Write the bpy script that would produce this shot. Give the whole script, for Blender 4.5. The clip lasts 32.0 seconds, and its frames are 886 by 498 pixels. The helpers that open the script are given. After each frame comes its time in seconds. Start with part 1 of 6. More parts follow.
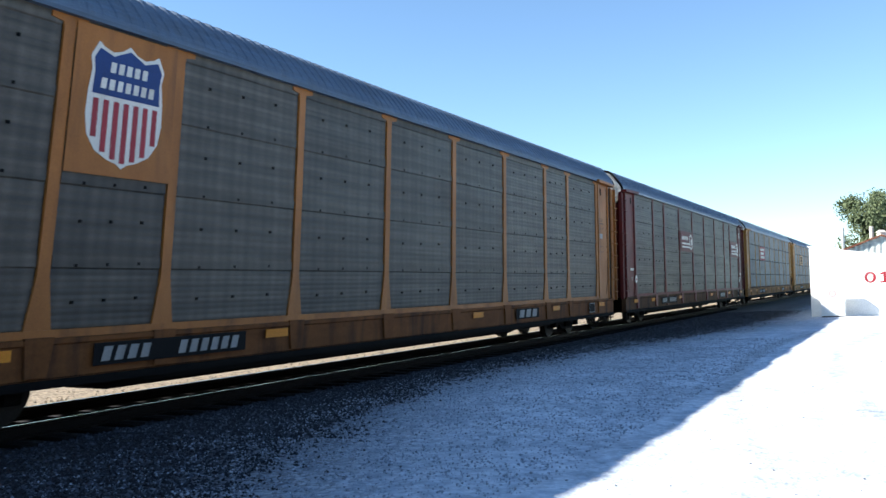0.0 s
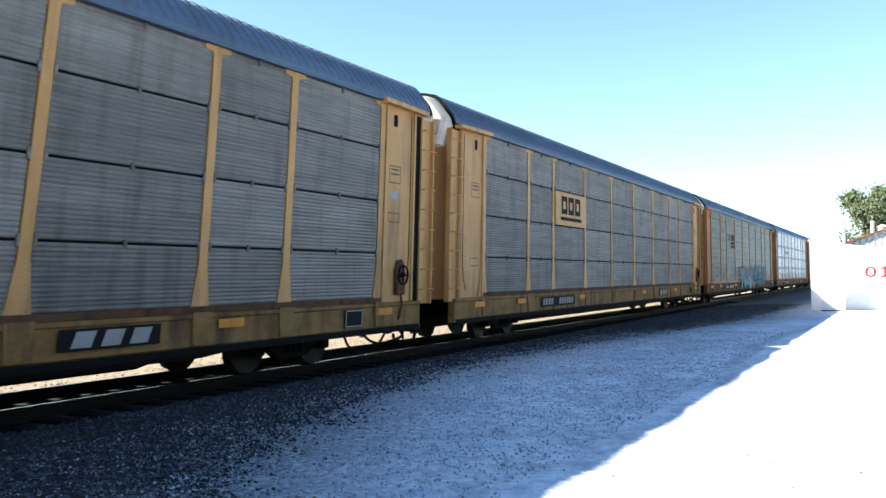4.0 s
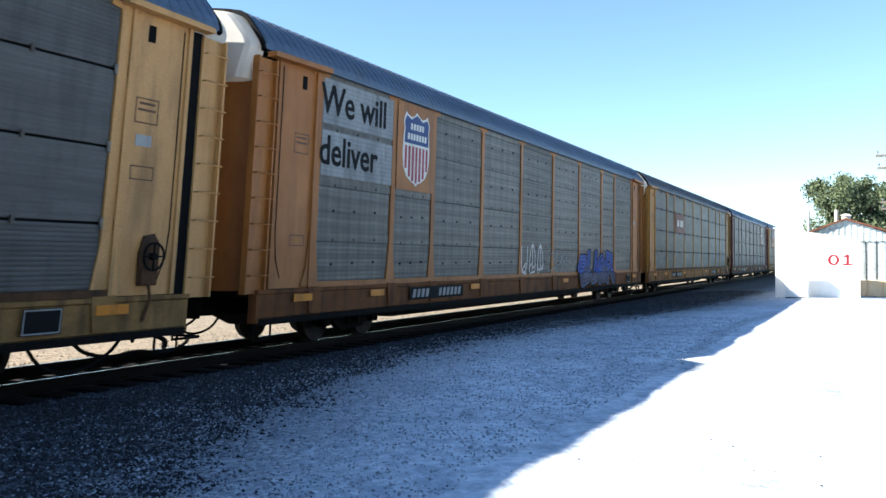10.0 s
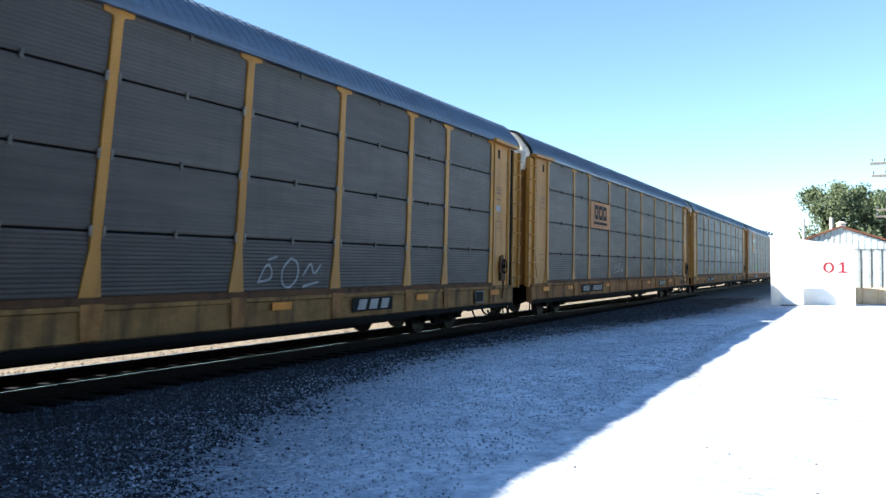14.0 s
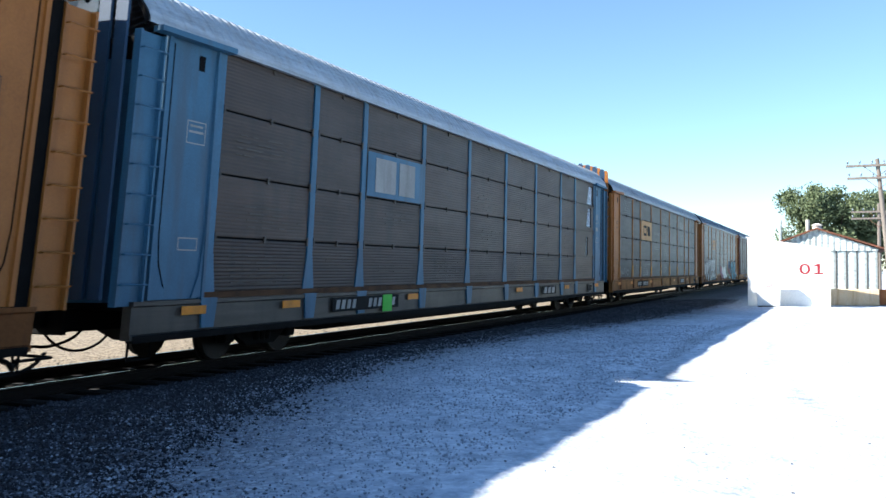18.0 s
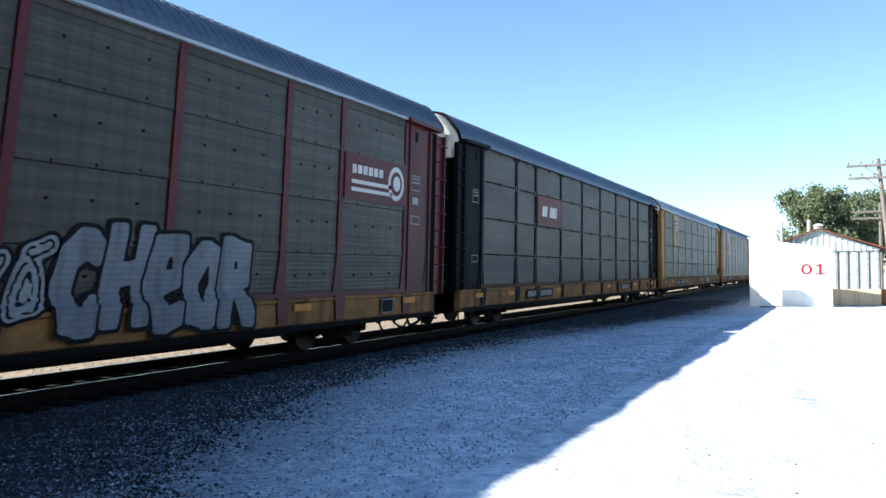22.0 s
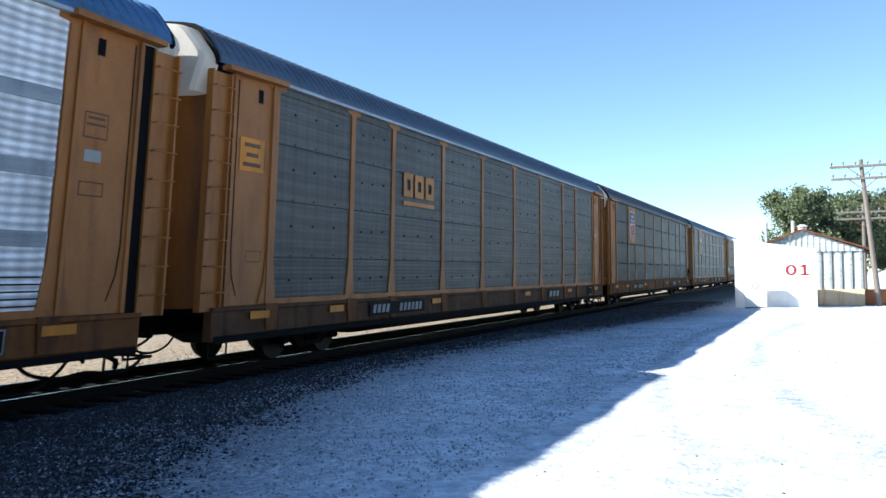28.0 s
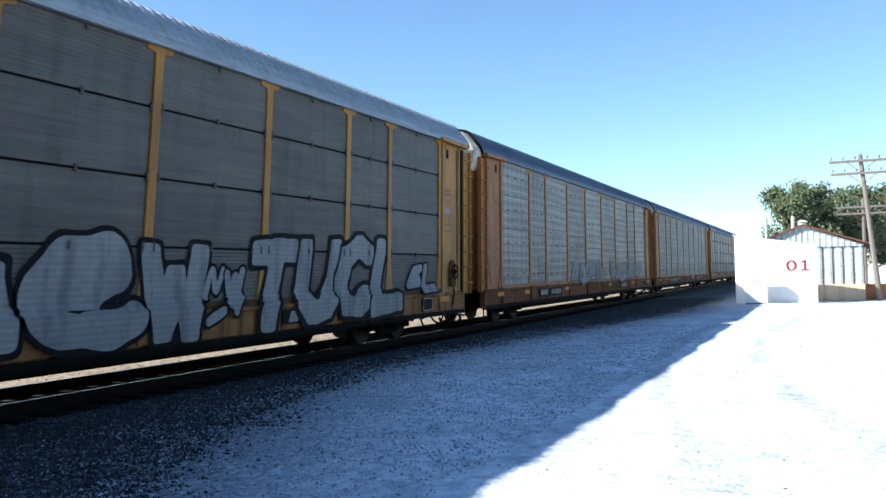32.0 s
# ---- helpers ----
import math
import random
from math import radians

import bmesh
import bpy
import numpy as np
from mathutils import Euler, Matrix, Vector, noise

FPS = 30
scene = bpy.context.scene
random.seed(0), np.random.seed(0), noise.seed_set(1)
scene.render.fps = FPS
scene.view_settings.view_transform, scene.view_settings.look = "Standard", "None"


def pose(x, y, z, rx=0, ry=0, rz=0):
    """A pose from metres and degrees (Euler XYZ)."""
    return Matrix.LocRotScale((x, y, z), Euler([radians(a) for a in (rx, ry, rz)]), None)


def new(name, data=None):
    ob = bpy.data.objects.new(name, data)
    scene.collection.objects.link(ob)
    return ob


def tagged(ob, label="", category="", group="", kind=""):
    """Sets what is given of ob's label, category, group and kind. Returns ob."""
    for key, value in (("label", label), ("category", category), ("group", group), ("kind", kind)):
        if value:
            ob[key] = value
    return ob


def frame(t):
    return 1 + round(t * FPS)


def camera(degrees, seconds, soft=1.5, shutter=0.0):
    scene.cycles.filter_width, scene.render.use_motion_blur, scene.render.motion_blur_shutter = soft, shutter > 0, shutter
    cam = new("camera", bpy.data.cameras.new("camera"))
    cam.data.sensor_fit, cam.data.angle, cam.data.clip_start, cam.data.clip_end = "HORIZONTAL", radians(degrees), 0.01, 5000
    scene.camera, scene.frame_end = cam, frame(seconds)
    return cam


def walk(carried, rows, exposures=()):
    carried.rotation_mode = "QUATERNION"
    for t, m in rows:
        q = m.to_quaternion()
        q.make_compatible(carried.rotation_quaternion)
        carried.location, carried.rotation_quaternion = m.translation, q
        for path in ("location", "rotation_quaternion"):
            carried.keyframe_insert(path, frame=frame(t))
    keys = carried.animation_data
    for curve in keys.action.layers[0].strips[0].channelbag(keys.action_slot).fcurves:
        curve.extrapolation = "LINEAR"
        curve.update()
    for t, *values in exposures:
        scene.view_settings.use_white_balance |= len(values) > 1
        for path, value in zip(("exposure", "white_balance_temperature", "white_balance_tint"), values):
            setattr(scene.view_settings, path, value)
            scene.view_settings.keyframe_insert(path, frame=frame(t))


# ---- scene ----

# ---- camera: held by hand on the spot, turning a little ----
EYE = (0.0, 0.0, 1.51)
# seconds, heading from the track's line, pitch, lean
PATH = [
    (0, 27.64, 2.70, -1.55), (0.5, 27.47, 2.53, -1.59), (1, 27.58, 2.40, -1.49), (1.5, 27.53, 2.29, -1.65), (2, 27.45, 2.22, -1.77),
    (2.5, 27.36, 2.14, -1.39), (3, 27.52, 2.35, -1.23), (3.5, 27.69, 2.18, -1.06), (5.5, 26.96, 1.68, 0.11), (6, 26.91, 1.59, 0.32),
    (6.5, 27.05, 1.51, 0.58), (7, 26.14, 1.15, 0.30), (7.5, 25.86, 1.10, 0.69), (8, 25.84, 0.94, 0.85), (8.5, 25.94, 1.20, 0.09),
    (9, 25.64, 0.97, -0.18), (9.5, 25.60, 0.86, -0.19), (10, 25.66, 0.87, -0.17), (10.5, 25.36, 1.13, -0.03), (11, 25.26, 1.43, 0.04),
    (11.5, 25.59, 1.34, -0.05), (12, 25.42, 1.54, 0.08), (12.5, 25.25, 1.40, 0.01), (13, 25.16, 1.40, 0.15), (13.5, 25.21, 1.35, 0.08),
    (14, 25.39, 1.37, -0.17), (14.5, 25.02, 1.02, -0.01), (16.5, 24.08, 1.42, 0.06), (17, 23.91, 1.49, -0.15), (17.5, 24.00, 1.45, -0.36),
    (18, 24.06, 1.38, 0.03), (18.5, 23.96, 1.46, -0.01), (19, 24.27, 1.54, 0.18), (19.5, 24.43, 1.59, -0.04), (20, 24.50, 1.62, -0.01),
    (20.5, 24.36, 1.72, 0.08), (21, 24.27, 1.66, 0.07), (21.5, 24.39, 1.64, -0.00), (22, 24.16, 1.58, -0.40), (22.5, 24.09, 1.38, -1.10),
    (23, 24.04, 1.45, -0.77), (23.5, 24.27, 1.37, -0.59), (24, 23.91, 1.43, -0.63), (24.5, 23.96, 1.47, -0.69), (26.5, 23.71, 1.74, -0.52),
    (27, 23.61, 2.10, -0.86), (27.5, 23.34, 1.98, -0.72), (28, 23.29, 1.80, -0.85), (28.5, 23.36, 1.72, -0.89), (29, 23.32, 1.82, -0.84),
    (29.5, 23.42, 1.85, -1.00), (30, 23.45, 1.89, -1.37), (30.5, 23.42, 1.94, -1.06), (31, 23.36, 2.05, -0.92), (31.5, 23.74, 1.87, -1.31),
    (32, 23.32, 1.73, -1.41),
]

cam = camera(53.94, 32.0, soft=1.5, shutter=1.0)
# the clip's camera reads its sensor row by row from the top, so that what passes fast leans in the picture
scene.cycles.rolling_shutter_type, scene.cycles.rolling_shutter_duration = "TOP", 0.03
# the clip's own exposure wanders: seconds, stops, kelvin, tint
EXPOSURES = [(0, 0.64, 6240, 10), (1, 1.0, 6420, 10), (3, 1.1, 6600, 10), (6, 1.05, 6550, 10), (8, 0.93, 6450, 10), (9, 0.84, 6350, 10), (13, 0.82, 6190, 10), (19, 0.7, 6190, 10), (27, 0.55, 6110, 10), (29, 0.5, 6040, 10), (32, 0.52, 6050, 10)]
walk(cam, [(t, pose(*EYE, 90 + p, -r, h - 90)) for t, h, p, r in PATH], EXPOSURES)

# ---- light ----
SUN_WAY = Vector((4.2, -6.9, -5.72)).normalized()     # the way the sunlight travels
sun = new("sun", bpy.data.lights.new("sun", "SUN"))
sun.data.energy, sun.data.angle, sun.data.color = 8.4, radians(0.55), (1.0, 0.95, 0.86)
sun.rotation_euler = SUN_WAY.to_track_quat("-Z", "Y").to_euler()
world = bpy.data.worlds.new("world")
scene.world = world
world.use_nodes = True
wn = world.node_tree
sky = wn.nodes.new("ShaderNodeTexSky")
sky.sky_type, sky.sun_disc = "NISHITA", False
sky.sun_elevation = math.asin(-SUN_WAY.z)
sky.sun_rotation = math.atan2(-SUN_WAY.x, -SUN_WAY.y)
sky.air_density, sky.dust_density, sky.ozone_density, sky.altitude = 1.0, 0.0, 1.0, 1500
bg = wn.nodes["Background"]
bg.inputs["Strength"].default_value = 0.15
tone = wn.nodes.new("ShaderNodeMix")
tone.data_type, tone.blend_type = "RGBA", "MULTIPLY"
tone.inputs["Factor"].default_value = 1.0
tone.inputs["B"].default_value = (0.875, 1.0, 1.04, 1.0)
wn.links.new(sky.outputs[0], tone.inputs["A"])
wn.links.new(tone.outputs["Result"], bg.inputs["Color"])

# ---- plan ----
TRACK_Y = 10.39          # middle of the track
GROUND = -0.10
CAR_STEP = 29.0         # from car to car, coupled
HALF = 13.95             # half a car over its roof ends
SIDE = 1.5               # half a car's width
POSTS = [-12.1, -9.22, -7.29, -4.37, -1.46, 1.46, 4.37, 7.29, 9.22, 12.1]
LADDER = 13.5            # where a ladder panel begins


# ---- materials ----
def rgb(h):
    """Linear colour from a hex string of a display colour."""
    v = [int(h[i:i + 2], 16) / 255 for i in (0, 2, 4)]
    return tuple(((c + 0.055) / 1.055) ** 2.4 if c > 0.04 else c / 12.92 for c in v) + (1.0,)


def material(name, base, second, rough=0.6, metal=0.0, scale=3.0, stretch=(1, 1, 1), bump=0.02, fine=60.0, streak=None, amount=0.5, weave=False, ribs=False, gloss=0.5, drip=1.0, vary=0.06, band=0.0):
    """A worn surface: two colours mixed by coarse and fine noise, streaks running down, bump from the fine noise. Each object is offset at random."""
    m = bpy.data.materials.new(name)
    m.use_nodes = True
    nt = m.node_tree
    N, L = nt.nodes, nt.links
    b = N["Principled BSDF"]
    tc, oi = N.new("ShaderNodeTexCoord"), N.new("ShaderNodeObjectInfo")
    off = N.new("ShaderNodeVectorMath"); off.operation = "MULTIPLY_ADD"
    comb = N.new("ShaderNodeCombineXYZ")
    for i in range(3):
        L.new(oi.outputs["Random"], comb.inputs[i])
    off.inputs[1].default_value = (57, 31, 43)
    L.new(comb.outputs[0], off.inputs[0])
    L.new(tc.outputs["Object"], off.inputs[2])
    mp = N.new("ShaderNodeMapping"); mp.inputs["Scale"].default_value = stretch
    L.new(off.outputs[0], mp.inputs[0])
    n1 = N.new("ShaderNodeTexNoise"); n1.inputs["Scale"].default_value, n1.inputs["Detail"].default_value, n1.inputs["Roughness"].default_value = scale, 6, 0.65
    n2 = N.new("ShaderNodeTexNoise"); n2.inputs["Scale"].default_value, n2.inputs["Detail"].default_value = fine, 3
    L.new(mp.outputs[0], n1.inputs["Vector"]); L.new(off.outputs[0], n2.inputs["Vector"])
    ramp = N.new("ShaderNodeValToRGB")
    ramp.color_ramp.elements[0].position, ramp.color_ramp.elements[1].position = 0.5 - amount * 0.45, 0.5 + amount * 0.45
    ramp.color_ramp.elements[0].color, ramp.color_ramp.elements[1].color = base, second
    L.new(n1.outputs[0], ramp.inputs[0])
    col = ramp.outputs[0]
    if streak:
        ms = N.new("ShaderNodeMapping"); ms.inputs["Scale"].default_value = (2.2, 2.2, 0.3)
        L.new(off.outputs[0], ms.inputs[0])
        n3 = N.new("ShaderNodeTexNoise"); n3.inputs["Scale"].default_value, n3.inputs["Detail"].default_value = 1.6, 5
        L.new(ms.outputs[0], n3.inputs["Vector"])
        r3 = N.new("ShaderNodeValToRGB")
        r3.color_ramp.elements[0].position, r3.color_ramp.elements[1].position = 0.5, 0.7
        L.new(n3.outputs[0], r3.inputs[0])
        r3.color_ramp.elements[1].color = (drip, drip, drip, 1)
        mx = N.new("ShaderNodeMix"); mx.data_type = "RGBA"; mx.inputs["B"].default_value = streak
        L.new(r3.outputs[0], mx.inputs["Factor"]); L.new(col, mx.inputs["A"])
        col = mx.outputs["Result"]
    if weave:
        # rows and columns of fine holes, uneven from sheet to sheet
        # daylight through the holes is put into the colour as paler bands
        coarse = (("Z", 1.17, 0.76, 1.16), ("X", 0.72, 0.87, 1.08), ("Z", 2.6, 0.88, 1.06), ("X", 1.6, 0.86, 1.06))
        close = (("Z", 2.75, 0.6, 1.12), ("X", 1.25, 0.84, 1.06), ("Z", 0.7, 0.88, 1.05), ("X", 0.4, 0.92, 1.05))
        for ax, sc, lo, hi in close if weave == "close" else coarse:
            wv = N.new("ShaderNodeTexWave"); wv.bands_direction = ax
            wv.inputs["Scale"].default_value, wv.inputs["Distortion"].default_value, wv.inputs["Detail"].default_value, wv.inputs["Detail Scale"].default_value = sc, 2.4, 3, 0.45
            L.new(off.outputs[0], wv.inputs["Vector"])
            wr = N.new("ShaderNodeMapRange"); wr.inputs["To Min"].default_value, wr.inputs["To Max"].default_value = lo, hi
            L.new(wv.outputs["Fac"], wr.inputs["Value"])
            wm = N.new("ShaderNodeMix"); wm.data_type, wm.blend_type = "RGBA", "MULTIPLY"
            wm.inputs["Factor"].default_value = 1.0
            L.new(col, wm.inputs["A"]); L.new(wr.outputs[0], wm.inputs["B"])
            col = wm.outputs["Result"]
    if band:
        # smears that run along the sheet
        mb = N.new("ShaderNodeMapping"); mb.inputs["Scale"].default_value = (0.3, 1, 6.5)
        L.new(off.outputs[0], mb.inputs[0])
        nb = N.new("ShaderNodeTexNoise"); nb.inputs["Scale"].default_value, nb.inputs["Detail"].default_value, nb.inputs["Roughness"].default_value = 1.7, 7, 0.7
        L.new(mb.outputs[0], nb.inputs["Vector"])
        rb = N.new("ShaderNodeMapRange")
        for k, v in (("From Min", 0.3), ("From Max", 0.7), ("To Min", 1 - band), ("To Max", 1 + 0.8 * band)):
            rb.inputs[k].default_value = v
        L.new(nb.outputs[0], rb.inputs["Value"])
        wb = N.new("ShaderNodeMix"); wb.data_type, wb.blend_type = "RGBA", "MULTIPLY"
        wb.inputs["Factor"].default_value = 1.0
        L.new(col, wb.inputs["A"]); L.new(rb.outputs[0], wb.inputs["B"])
        col = wb.outputs["Result"]
    if ribs:
        wv = N.new("ShaderNodeTexWave"); wv.bands_direction = "Z"
        wv.inputs["Scale"].default_value, wv.inputs["Distortion"].default_value = 3.7, 0.3
        L.new(tc.outputs["Object"], wv.inputs["Vector"])
        wr = N.new("ShaderNodeMapRange"); wr.inputs["To Min"].default_value, wr.inputs["To Max"].default_value = 0.9, 1.08
        L.new(wv.outputs["Fac"], wr.inputs["Value"])
        wm = N.new("ShaderNodeMix"); wm.data_type, wm.blend_type = "RGBA", "MULTIPLY"
        wm.inputs["Factor"].default_value = 1.0
        L.new(col, wm.inputs["A"]); L.new(wr.outputs[0], wm.inputs["B"])
        col = wm.outputs["Result"]
    mx2 = N.new("ShaderNodeMix"); mx2.data_type, mx2.blend_type = "RGBA", "MULTIPLY"
    mr = N.new("ShaderNodeMapRange"); mr.inputs["To Min"].default_value, mr.inputs["To Max"].default_value = 0.72, 1.2
    tint = N.new("ShaderNodeMapRange"); tint.inputs["To Min"].default_value, tint.inputs["To Max"].default_value = 1 - vary, 1 + vary
    L.new(oi.outputs["Random"], tint.inputs["Value"])
    mx3 = N.new("ShaderNodeMix"); mx3.data_type, mx3.blend_type = "RGBA", "MULTIPLY"
    mx3.inputs["Factor"].default_value = 1.0
    L.new(col, mx3.inputs["A"]); L.new(tint.outputs[0], mx3.inputs["B"])
    col = mx3.outputs["Result"]
    L.new(n2.outputs[0], mr.inputs["Value"]); mx2.inputs["Factor"].default_value = 1.0
    L.new(col, mx2.inputs["A"]); L.new(mr.outputs[0], mx2.inputs["B"])
    L.new(mx2.outputs["Result"], b.inputs["Base Color"])
    bp = N.new("ShaderNodeBump"); bp.inputs["Strength"].default_value, bp.inputs["Distance"].default_value = 0.5, bump
    L.new(n2.outputs[0], bp.inputs["Height"]); L.new(bp.outputs[0], b.inputs["Normal"])
    rr = N.new("ShaderNodeMapRange"); rr.inputs["To Min"].default_value, rr.inputs["To Max"].default_value = rough - 0.12, rough + 0.15
    L.new(n1.outputs[0], rr.inputs["Value"]); L.new(rr.outputs[0], b.inputs["Roughness"])
    b.inputs["Metallic"].default_value = metal
    b.inputs["Specular IOR Level"].default_value = gloss
    return m


def paint(name, h, h2, streak="5a4632", rough=0.52, gloss=0.32):
    return material(name, rgb(h), rgb(h2), rough, 0.0, 1.3, (1, 1, 0.6), 0.004, 40.0, rgb(streak), drip=0.45, gloss=gloss)


def grimy(name, h, h2, streak, rough):
    return material(name, rgb(h), rgb(h2), rough, 0.0, 2.2, (0.7, 1, 1.4), 0.006, 30.0, rgb(streak), 0.9, drip=0.7, gloss=0.3)


def sprayed(name, h, h2, streak):
    return material(name, rgb(h), rgb(h2), 0.65, 0.0, 1.3, (1, 1, 0.6), 0.004, 9.0, rgb(streak), ribs=True)


def sheet(name, h, h2, streak="4a443c", metal=0.0, rough=0.5, weave=False):
    return material(name, rgb(h), rgb(h2), rough, metal, 0.9, (0.6, 1, 2.2), 0.004, 45.0, rgb(streak), 0.6, weave, gloss=0.38, drip=0.4 if weave else 0.5, vary=0.16, band=0.12 if weave else 0.3)


